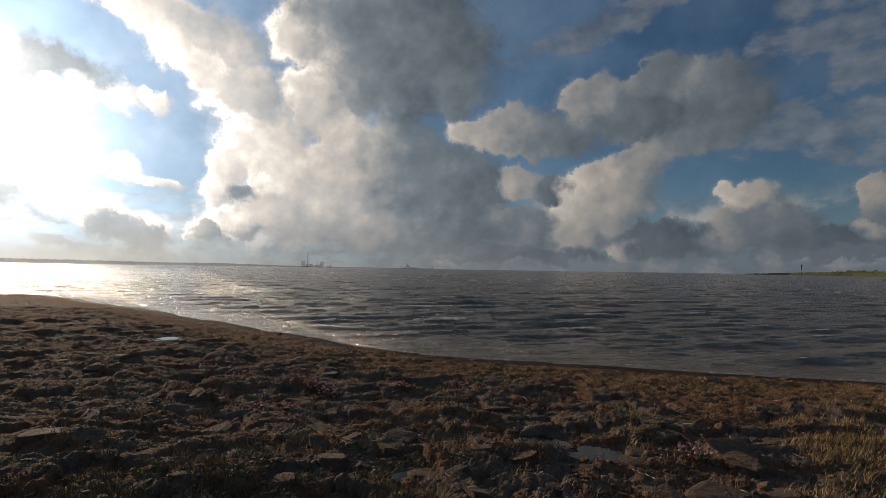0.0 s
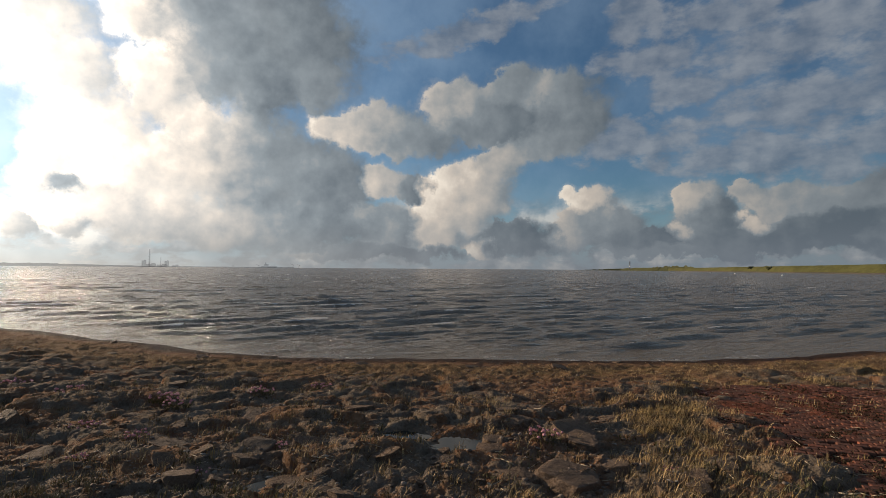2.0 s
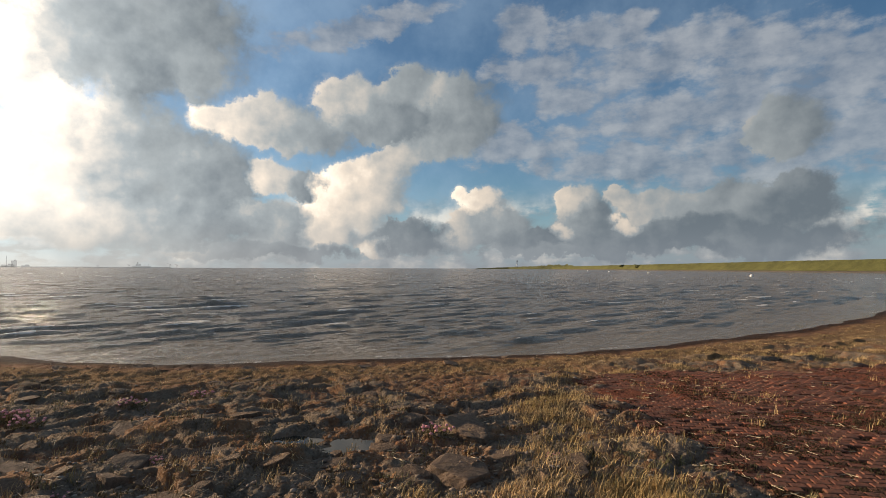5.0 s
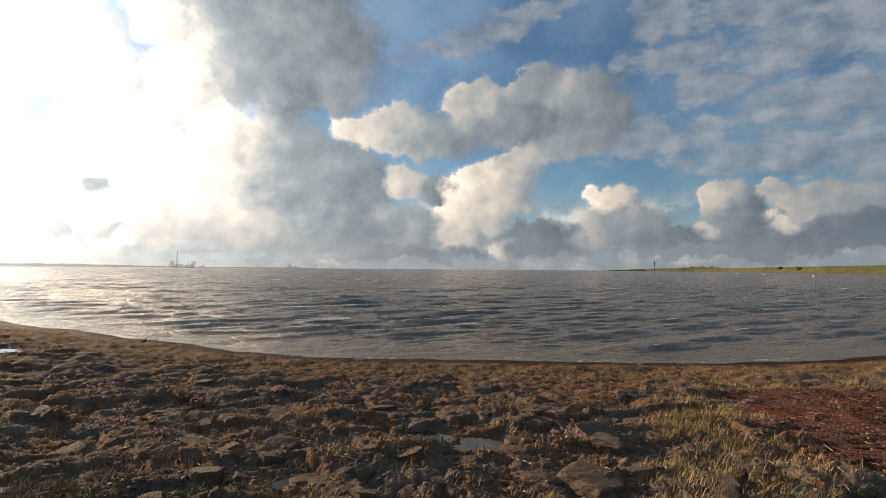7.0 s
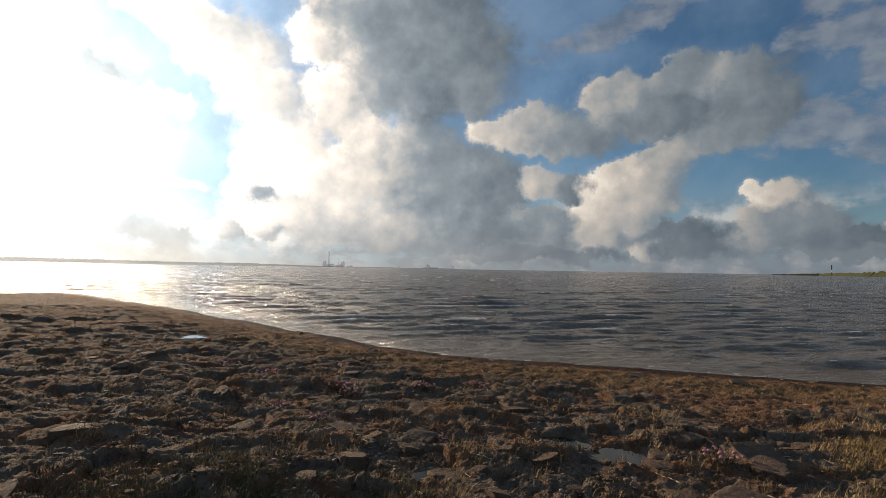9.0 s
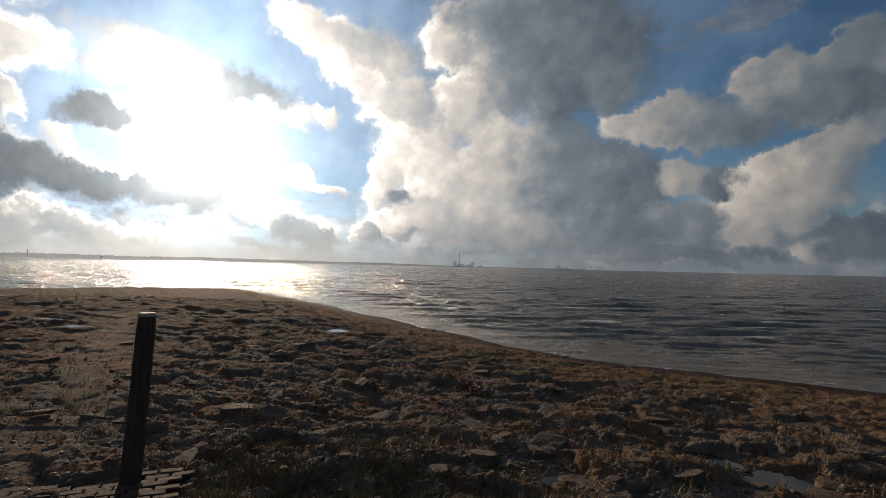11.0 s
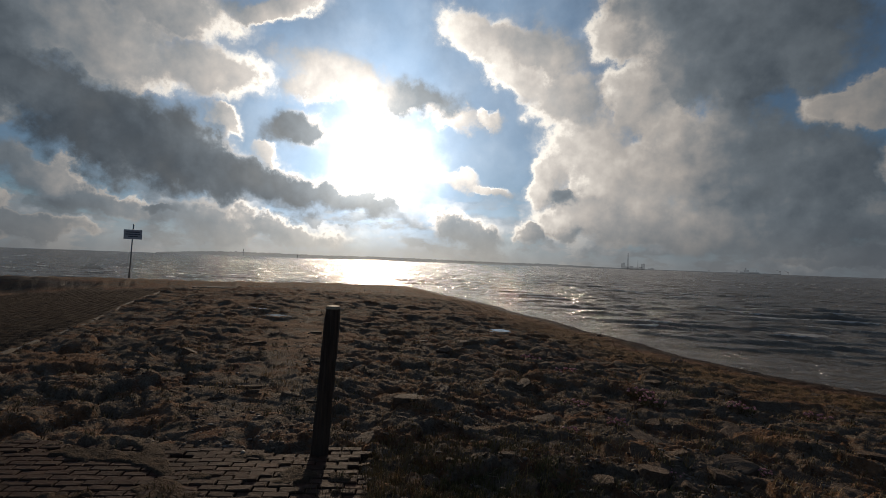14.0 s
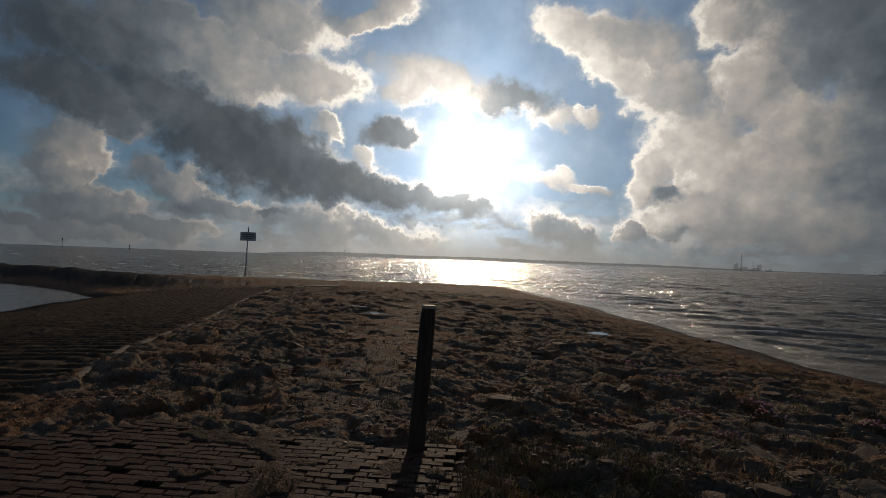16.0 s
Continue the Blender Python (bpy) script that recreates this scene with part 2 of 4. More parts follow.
    col = g.mix(rest, col, (0.22, 0.235, 0.26, 1))
    col = g.mix(cover, col, cloud)
    # hazy air low down
    haze = g.mix(g.math("EXPONENT", g.math("MULTIPLY", ang, -1 / 18.0)), (0.15, 0.172, 0.20, 1), (1.35, 1.17, 0.90, 1))
    col = g.mix(g.math("MULTIPLY", g.step(el, 5.5, -0.5), g.math("MULTIPLY_ADD", close, 0.35, 0.66, clamp=True)), col, haze)
    # the sun's lens glare painted into the sky, ragged and dimmed by cloud
    ragged = g.math("MULTIPLY", ang, g.math("MULTIPLY_ADD", soft, 1.5, 0.25))
    ragged = g.math("MULTIPLY_ADD", g.math("MULTIPLY", cover, g.math("SUBTRACT", 0.8, tone)), 2.4, ragged)
    glow = g.math("MULTIPLY", g.math("EXPONENT", g.math("MULTIPLY", g.math("POWER", g.math("MULTIPLY", ragged, 1 / 3.6), 2.0), -1.0)), 3.8)
    wide = g.math("MULTIPLY", g.math("EXPONENT", g.math("MULTIPLY", ragged, -1 / 8.5)), 1.35)
    col = g.vec("ADD", col, g.vec("SCALE", (1.0, 0.93, 0.80), c=g.math("ADD", glow, wide)))
    bg = g.node("ShaderNodeBackground", {0: col, 1: 1.0})
    out = g.node("ShaderNodeOutputWorld")
    tree.links.new(bg.outputs[0], out.inputs[0])


build_sky()

# ---- materials ----
def material(name, build, rough=0.8, spec=0.3, metal=0.0):
    """build(g, place) gives colour and, if it likes, height (metres), roughness."""
    m = bpy.data.materials.new(name)
    m.use_nodes = True
    g = Graph(m.node_tree)
    bsdf = m.node_tree.nodes["Principled BSDF"]
    bsdf.inputs["Roughness"].default_value = rough
    bsdf.inputs["Specular IOR Level"].default_value = spec
    bsdf.inputs["Metallic"].default_value = metal
    place = g.node("ShaderNodeTexCoord").outputs["Object"]
    made = build(g, place)
    g.put(bsdf.inputs["Base Color"], made["color"])
    if "rough" in made:
        g.put(bsdf.inputs["Roughness"], made["rough"])
    if "height" in made:
        bump = g.node("ShaderNodeBump", {"Strength": made.get("strength", 0.8), "Distance": 1.0, "Height": made["height"]})
        g.put(bsdf.inputs["Normal"], bump.outputs[0])
    return m


def attribute(g, name):
    n = g.node("ShaderNodeAttribute")
    n.attribute_name = name
    return n.outputs["Fac"]


def random_of(g):
    return g.node("ShaderNodeObjectInfo").outputs["Random"]


def island_of(g):
    return g.node("ShaderNodeNewGeometry").outputs["Random Per Island"]


def soil(g, p):
    n_big = g.noise(p, 0.6, 5)
    n_mid = g.noise(p, 4.5, 6, 0.6)
    n_fine = g.noise(p, 38, 4, 0.65)
    vor = g.node("ShaderNodeTexVoronoi", {"Vector": p, "Scale": 26.0})
    earth = g.ramp(n_mid, [(0.25, (0.083, 0.046, 0.027)), (0.5, (0.194, 0.107, 0.060)), (0.75, (0.315, 0.192, 0.114))])
    earth = g.mix(g.step(n_big, 0.45, 0.7), earth, g.mix(0.5, earth, (0.17, 0.085, 0.06, 1)))
    pebble = g.mix(g.step(vor.outputs["Distance"], 0.42, 0.2), earth, g.mix(0.5, earth, g.mix(g.node("ShaderNodeSeparateColor", {0: vor.outputs["Color"]}).outputs[0], (0.08, 0.07, 0.06, 1), (0.30, 0.27, 0.23, 1))))
    slate = g.ramp(g.math("MULTIPLY_ADD", n_fine, 0.5, g.math("MULTIPLY", n_mid, 0.5)), [(0.32, (0.075, 0.058, 0.044)), (0.5, (0.165, 0.132, 0.100)), (0.7, (0.26, 0.215, 0.165))])
    pebble = g.mix(g.math("MULTIPLY", attribute(g, "rock"), g.step(g.noise(p, 2.2, 5, 0.62), 0.40, 0.54)), pebble, slate)
    grass = g.ramp(n_fine, [(0.3, (0.094, 0.062, 0.032)), (0.7, (0.308, 0.205, 0.099))])
    col = g.mix(g.math("MULTIPLY", attribute(g, "grass"), 0.75), pebble, grass)
    red = g.ramp(n_fine, [(0.3, (0.080, 0.035, 0.023)), (0.7, (0.255, 0.093, 0.056))])
    col = g.mix(attribute(g, "red"), col, red)
    ramp = g.ramp(n_mid, [(0.3, (0.05, 0.037, 0.026)), (0.7, (0.105, 0.078, 0.056))])
    col = g.mix(attribute(g, "ramp"), col, ramp)
    # damp strip at the water's edge; along the mole, its shaded side painted dark
    wet_and_shade = attribute(g, "wet_and_shade")
    col = g.mix(wet_and_shade, col, g.vec("SCALE", col, c=0.2))
    rough = g.math("MULTIPLY_ADD", g.math("SUBTRACT", 1.0, wet_and_shade), 0.35, 0.6)
    wave = g.node("ShaderNodeTexWave", {"Vector": g.node("ShaderNodeMapping", {0: p, "Rotation": (0, 0, radians(-52))}).outputs[0], "Scale": 1.25, "Distortion": 2.0, "Detail": 2.0})
    height = g.math("MULTIPLY_ADD", n_fine, 0.034, g.math("MULTIPLY", n_mid, 0.05))
    height = g.math("MULTIPLY_ADD", g.step(vor.outputs["Distance"], 0.45, 0.1), 0.008, height)
    height = g.math("MULTIPLY_ADD", g.math("MULTIPLY", wave.outputs[1], attribute(g, "ramp")), 0.03, height)
    return {"color": col, "height": height, "rough": rough, "strength": 1.0}


def stone(g, p):
    r = random_of(g)
    n = g.noise(p, 7, 6, 0.6)
    n2 = g.noise(p, 60, 3, 0.6)
    a = g.ramp(n, [(0.3, (0.070, 0.047, 0.032)), (0.55, (0.145, 0.10, 0.070)), (0.8, (0.22, 0.165, 0.12))])
    a = g.mix(g.math("MULTIPLY", r, 0.6), a, g.mix(g.step(n2, 0.4, 0.65), (0.11, 0.085, 0.068, 1), (0.23, 0.165, 0.115, 1)))
    lichen = g.step(g.noise(p, 16, 4, 0.7), 0.62, 0.70)
    a = g.mix(g.math("MULTIPLY", lichen, 0.5), a, (0.30, 0.26, 0.19, 1))
    return {"color": a, "height": g.math("MULTIPLY_ADD", n2, 0.008, g.math("MULTIPLY", n, 0.03))}


def clinker(red, shade=1.0):
    def build(g, p):
        r = random_of(g) if red else g.math("FRACT", g.math("ADD", random_of(g), island_of(g)))
        n = g.noise(g.vec("ADD", p, g.node("ShaderNodeCombineXYZ", {0: g.math("MULTIPLY", r, 30.0)}).outputs[0]), 22, 5, 0.65)
        base = g.ramp(r, [(0.0, (0.10, 0.045, 0.031)), (0.35, (0.175, 0.072, 0.046)), (0.7, (0.145, 0.066, 0.044)), (0.95, (0.20, 0.078, 0.048)), (1.0, (0.29, 0.10, 0.056))])
        base = g.mix(0.45 * (1 - shade), g.vec("SCALE", base, c=shade), (0.075, 0.055, 0.042, 1))
        col = g.mix(g.step(n, 0.5, 0.75), base, (0.055, 0.042, 0.034, 1))
        col = g.mix(g.math("MULTIPLY", g.step(g.noise(p, 3, 4), 0.5, 0.7), 0.5), col, (0.10, 0.082, 0.062, 1))
        return {"color": col, "height": g.math("MULTIPLY", n, 0.012)}
    return build


def blade(dry, green):
    def build(g, p):
        r = island_of(g)
        n = g.noise(p, 0.9, 3)
        a = g.mix(r, tuple(c * 0.55 for c in dry) + (1,), dry + (1,))
        b = g.mix(r, tuple(c * 0.5 for c in green) + (1,), green + (1,))
        return {"color": g.mix(g.step(n, 0.42, 0.62), a, b)}
    return build


def plain(col, scale=8.0, spread=0.35, depth=0.004):
    def build(g, p):
        n = g.noise(p, scale, 6, 0.6)
        n2 = g.noise(p, scale * 7, 3, 0.6)
        f = g.math("MULTIPLY_ADD", n2, 0.4, g.math("MULTIPLY", n, 0.6))
        return {"color": g.mix(g.step(f, 0.3, 0.7), tuple(c * (1 - spread) for c in col) + (1,), tuple(min(1, c * (1 + spread)) for c in col) + (1,)),
                "height": g.math("MULTIPLY", n2, depth)}
    return build


def post_wood(g, p):
    q = g.vec("MULTIPLY", p, (30, 30, 2.0))
    n = g.noise(q, 1.0, 6, 0.65)
    return {"color": g.ramp(n, [(0.3, (0.030, 0.022, 0.017)), (0.6, (0.085, 0.062, 0.046)), (0.8, (0.16, 0.12, 0.09))]),
            "height": g.math("MULTIPLY", n, 0.012)}


def sea(g, p):
    foam = attribute(g, "foam")
    lace = g.noise(p, 3.5, 6, 0.7)
    f = g.step(g.math("MULTIPLY_ADD", lace, 1.3, g.math("MULTIPLY_ADD", foam, 1.35, -1.25)), 0.0, 0.30)
    n = g.noise(p, 0.25, 4)
    mud = g.mix(n, (0.150, 0.122, 0.090, 1), (0.190, 0.155, 0.114, 1))
    ripple = g.noise(g.vec("MULTIPLY", p, (1.0, 1.9, 1.0)), 3.2, 5, 0.62)
    chop = g.noise(g.vec("MULTIPLY", p, (1.0, 1.8, 1.0)), 0.9, 4, 0.6)
    h = g.math("MULTIPLY_ADD", ripple, 0.32, g.math("MULTIPLY", chop, 0.34))
    h = g.math("MULTIPLY_ADD", g.noise(g.vec("MULTIPLY", p, (1.0, 1.7, 1.0)), 11, 4, 0.6), 0.055, h)
    h = g.math("MULTIPLY_ADD", g.noise(g.node("ShaderNodeMapping", {0: p, 2: (0, 0, radians(-20)), 3: (0.55, 2.4, 1.0)}).outputs[0], 0.16, 4, 0.6), g.math("MULTIPLY_ADD", attribute(g, "far"), 1.4, 0.4), h)
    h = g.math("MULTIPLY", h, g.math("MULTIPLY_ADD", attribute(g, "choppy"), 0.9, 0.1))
    return {"color": g.mix(f, mud, (0.55, 0.53, 0.49, 1)), "height": h, "rough": g.math("MULTIPLY_ADD", attribute(g, "far"), 0.08, g.math("MULTIPLY_ADD", f, 0.4, 0.13)), "strength": 1.0}


def turbid(m):
    """Silt in the water scatters light from below, whatever the slope of the surface."""
    tree = m.node_tree
    g = Graph(tree)
    bsdf = tree.nodes["Principled BSDF"]
    up = g.node("ShaderNodeCombineXYZ", {2: 1.0}).outputs[0]
    col = bsdf.inputs["Base Color"].links[0].from_socket
    silt = g.node("ShaderNodeBsdfDiffuse", {"Color": g.vec("SCALE", col, c=0.35), "Normal": up})
    tree.links.new(g.vec("SCALE", col, c=0.65), bsdf.inputs["Base Color"])
    both = g.node("ShaderNodeAddShader", {0: bsdf.outputs[0], 1: silt.outputs[0]})
    tree.links.new(both.outputs[0], tree.nodes["Material Output"].inputs[0])
    return m


def far_hazed(col, clear):
    """A material of far things: haze is imitated by letting the sky behind show through."""
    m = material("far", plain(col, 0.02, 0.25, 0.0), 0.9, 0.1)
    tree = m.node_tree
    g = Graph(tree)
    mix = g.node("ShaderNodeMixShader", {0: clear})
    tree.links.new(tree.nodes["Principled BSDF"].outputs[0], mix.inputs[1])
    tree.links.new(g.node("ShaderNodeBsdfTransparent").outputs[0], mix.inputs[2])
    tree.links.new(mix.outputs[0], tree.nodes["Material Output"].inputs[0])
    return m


M_SOIL = material("soil", soil, 0.9, 0.04)
M_STONE = material("stone", stone, 0.85, 0.10)
M_BRICK = material("brick", clinker(True), 0.85, 0.08)
M_PAVER = material("paver", clinker(True, 0.38), 0.8, 0.10)
M_PAVERS = material("pavers", clinker(False, 0.38), 0.8, 0.10)
M_BRICKS = material("bricks", clinker(False), 0.85, 0.08)
M_DRY = material("dry_grass", blade((0.56, 0.39, 0.19), (0.42, 0.30, 0.125)), 0.75, 0.2)
M_GREEN = material("green_grass", blade((0.26, 0.20, 0.10), (0.17, 0.155, 0.07)), 0.75, 0.2)
M_STRAW = material("straw", plain((0.42, 0.34, 0.23), 20), 0.7, 0.2)
M_PINK = material("petal", plain((0.52, 0.25, 0.27), 60, 0.3), 0.7, 0.2)
M_HERB = material("herb", blade((0.20, 0.135, 0.068), (0.13, 0.105, 0.045)), 0.85, 0.1)
M_LEAF = material("cushion", plain((0.09, 0.075, 0.03), 30, 0.4), 0.8, 0.2)
M_WEED = material("weed", plain((0.045, 0.034, 0.02), 30, 0.4), 0.9, 0.1)
M_POST = material("post_wood", post_wood, 0.8, 0.25)
M_STEEL = material("steel", plain((0.30, 0.31, 0.32), 30, 0.25, 0.001), 0.5, 0.5, 0.6)
M_SIGN = material("sign_face", plain((0.55, 0.57, 0.60), 5, 0.08, 0.0), 0.5, 0.4)
M_INK = material("sign_ink", plain((0.07, 0.09, 0.14), 9, 0.2, 0.0), 0.5, 0.4)
M_CONCRETE = material("concrete", plain((0.15, 0.13, 0.105), 6, 0.35, 0.006), 0.85, 0.25)
M_SEA = turbid(material("sea", sea, 0.15, 0.24))
M_PUDDLE = material("puddle", plain((0.03, 0.027, 0.022), 3, 0.3, 0.0), 0.05, 0.22)
M_DIKE = material("dike_grass", plain((0.10, 0.10, 0.035), 0.12, 0.35, 0.0), 0.9, 0.1)
M_REVET = material("revetment", plain((0.10, 0.085, 0.07), 0.5, 0.4, 0.0), 0.9, 0.2)
M_BUSH = material("bush", plain((0.06, 0.065, 0.03), 0.6, 0.5, 0.0), 0.9, 0.1)
M_BUOY = material("buoy_white", plain((0.8, 0.79, 0.76), 5, 0.08, 0.0), 0.5, 0.4)
# second value: how transparent, standing in for haze in the air
M_FAR = far_hazed((0.30, 0.31, 0.32), 0.8)
M_FARLAND = far_hazed((0.12, 0.13, 0.12), 0.7)
M_TOWER = far_hazed((0.10, 0.10, 0.11), 0.15)


# ---- helpers for shapes ----
def link(name, bm, mat, parent=None, smooth=False):
    mesh = bpy.data.meshes.new(name)
    bm.to_mesh(mesh)
    bm.free()
    mesh.materials.append(mat)
    if smooth:
        mesh.shade_smooth()
    ob = new(name, mesh)
    ob.parent = parent
    return ob


def part(name, bm, mat, parent, label="", smooth=False):
    return tagged(link(name, bm, mat, parent, smooth), label)


def sheet(name, verts, faces, mat, smooth=True):
    mesh = bpy.data.meshes.new(name)
    mesh.from_pydata(verts, [], faces)
    mesh.materials.append(mat)
    if smooth:
        mesh.shade_smooth()
    return new(name, mesh)


def empty(name, x, y, z, turn=0.0):
    ob = new(name)
    ob.matrix_basis = pose(x, y, z, 0, 0, turn)
    return ob


def box(bm, x, y, z, sx, sy, sz, bevel=0.0):
    made = bmesh.ops.create_cube(bm, size=1, matrix=Matrix.Translation((x, y, z)) @ Matrix.Diagonal((sx, sy, sz, 1)))
    if bevel:
        edges = list({e for v in made["verts"] for e in v.link_edges})
        bmesh.ops.bevel(bm, geom=edges, offset=bevel, segments=2, affect="EDGES")


def tube(bm, a, b, r1, r2, n=12, caps=True):
    a, b = Vector(a), Vector(b)
    turn = (b - a).to_track_quat("Z", "Y").to_matrix().to_4x4()
    bmesh.ops.create_cone(bm, cap_ends=caps, segments=n, radius1=r1, radius2=r2, depth=(b - a).length,
                          matrix=Matrix.Translation((a + b) / 2) @ turn)


# ---- lie of the land ----
def hashed(i, j, seed):
    h = (i.astype(np.int64) * 374761393 + j.astype(np.int64) * 668265263 + seed * 974711) & 0xFFFFFFFF
    h = ((h ^ (h >> 13)) * 1274126177) & 0xFFFFFFFF
    return ((h ^ (h >> 16)) & 0xFFFF) / 65535.0


def value(x, y, seed=0):
    i, j = np.floor(x), np.floor(y)
    u, v = x - i, y - j
    u, v = u * u * u * (u * (u * 6 - 15) + 10), v * v * v * (v * (v * 6 - 15) + 10)
    a, b = hashed(i, j, seed), hashed(i + 1, j, seed)
    c, d = hashed(i, j + 1, seed), hashed(i + 1, j + 1, seed)
    return (a + (b - a) * u) + ((c + (d - c) * u) - (a + (b - a) * u)) * v


def fbm(x, y, octaves=4, seed=0, gain=0.5):
    total, amp, norm = 0.0, 1.0, 0.0
    for k in range(octaves):
        total = total + amp * value(x * 2.03 ** k + 17.3 * k, y * 2.03 ** k - 9.1 * k, seed + k)
        norm, amp = norm + amp, amp * gain
    return total / norm


def smooth01(x, lo, hi):
    t = np.clip((x - lo) / (hi - lo), 0, 1)
    return t * t * (3 - 2 * t)


def inside(poly, x, y):
    """Distance to the outline, positive within."""
    best, odd = np.full(np.shape(x), 1e9), np.zeros(np.shape(x), bool)
    for (ax, ay), (bx, by) in zip(poly, poly[1:] + poly[:1]):
        dx, dy = bx - ax, by - ay
        t = np.clip(((x - ax) * dx + (y - ay) * dy) / (dx * dx + dy * dy), 0, 1)
        best = np.minimum(best, np.hypot(x - ax - t * dx, y - ay - t * dy))
        if ay != by:
            odd ^= ((ay > y) != (by > y)) & (x < ax + (y - ay) * dx / dy)
    return np.where(odd, best, -best)


def to_line(line, x, y):
    best = np.full(np.shape(x), 1e9)
    for (ax, ay), (bx, by) in zip(line, line[1:]):
        dx, dy = bx - ax, by - ay
        t = np.clip(((x - ax) * dx + (y - ay) * dy) / (dx * dx + dy * dy), 0, 1)
        best = np.minimum(best, np.hypot(x - ax - t * dx, y - ay - t * dy))
    return best


LAND = [(90, 30), (24.4, 13.1), (17.3, 12.0), (12.8, 11.6), (8.5, 11.85), (5.4, 12.6), (2.4, 13.6), (-0.3, 14.4), (-3.1, 16.4),
        (-6.7, 19.8), (-13, 25.6), (-20.8, 32), (-28, 38), (-31.5, 37), (-35.5, 33), (-39, 27), (-46, 21.5), (-50, 16), (-58, 9),
        (-90, -9), (-90, -14), (-57, 0.5), (-40, 4.5), (-34.3, 6.0), (-27.7, 6.4), (-24.8, 4), (-22.5, 2.5), (-19, -6), (-30, -60), (140, -60)]
RED = [(4.6, 1.6), (4.5, 3.2), (4.7, 4.2), (5.2, 5.8), (6.0, 7.1), (7.5, 8.0), (8.8, 7.4), (10.0, 6.6), (12.5, 6.0), (20, 5.5), (24, 0), (8, -2)]
GRASS = [(0.9, 3.4), (1.5, 3.7), (2.35, 4.3), (3.5, 5.3), (4.35, 6.25), (4.6, 7.3), (5.8, 7.2), (5.5, 6.2), (4.7, 4.6), (4.05, 3.2), (3.8, 2.5), (2, 2)]
PAVE = [(-5.9, 0.6), (-5.5, 1.95), (-4.7, 2.7), (-3.75, 3.3), (-3.3, 3.75), (-2.65, 3.1), (-2.3, 2.2), (-1.8, 0.6), (-4.5, -1.5)]
KERB = [(-7.0, 0.9), (-8.0, 1.6), (-10.3, 2.95), (-13.7, 5.5), (-19.8, 9.6), (-26.0, 14.3)]
RAMP = KERB + [(-30, 12.5), (-28.5, 8), (-24.5, 4), (-22, 2.5), (-19, -4), (-7, -4)]
MOLE = [(-34, 10.5), (-47, 8.0), (-58, 4.5), (-90, -11.5)]
TRACK = [(-4.6, 3.2), (-9, 8), (-15, 14)]
POOLS = [(1.11, 6.07, 0.27), (1.66, 5.66, 0.34), (0.98, 4.0, 0.22), (-0.25, 4.8, 0.2), (-7.7, 14.7, 0.44), (-14.8, 11.2, 0.41), (-12.9, 10.5, 0.4)]
SEA_Z = -0.70


def broken(x, y, seed):
    """Broken rock: tilted flat pieces with cracks between them; height in cells, and 0 in a crack to 1 on a piece."""
    i, j = np.floor(x), np.floor(y)
    first, second, h = np.full(np.shape(x), 9.0), np.full(np.shape(x), 9.0), np.zeros(np.shape(x))
    for di in (-1, 0, 1):
        for dj in (-1, 0, 1):
            a, b = i + di, j + dj
            dx, dy = x - a - 0.1 - 0.8 * hashed(a, b, seed), y - b - 0.1 - 0.8 * hashed(a, b, seed + 1)
            d = np.hypot(dx, dy)
            plane = hashed(a, b, seed + 2) - 0.5 + 0.9 * (hashed(a, b, seed + 3) - 0.5) * dx + 0.9 * (hashed(a, b, seed + 4) - 0.5) * dy
            near = d < first
            second = np.where(near, first, np.minimum(second, d))
            h, first = np.where(near, plane, h), np.where(near, d, first)
    return h, smooth01(second - first, 0.0, 0.16)


def shore_depth(x, y):
    wob = (fbm(x * 0.35, y * 0.35, 3, 5) - 0.5) * 1.0
    return inside(LAND, x, y) + wob


def lie(x, y):
    """The ground's height without clods."""
    s = shore_depth(x, y)
    land = -0.60 * np.exp(-(np.clip(s, 0, 99) / 8.6) ** 1.5) - 0.16 * smooth01(s, 1.0, -0.4)
    land = land + 0.46 * np.exp(-(to_line(MOLE, x, y) / 1.9) ** 2)
    return np.where(s > -0.4, land, np.maximum(-0.72 + 0.10 * s, -4.0)), s


def rockiness(x, y):
    return smooth01(fbm(x * 0.55, y * 0.55, 3, 141), 0.30, 0.44)


def zones(x, y):
    edge = (fbm(x * 1.6, y * 1.6, 4, 21) - 0.5) * 1.2
    red = smooth01(inside(RED, x, y) + edge, -0.05, 0.25)
    pave = smooth01(inside(PAVE, x, y) + edge * 0.25, -0.05, 0.15)
    ramp = smooth01(inside(RAMP, x, y), 0.0, 0.2)
    return red, pave, ramp


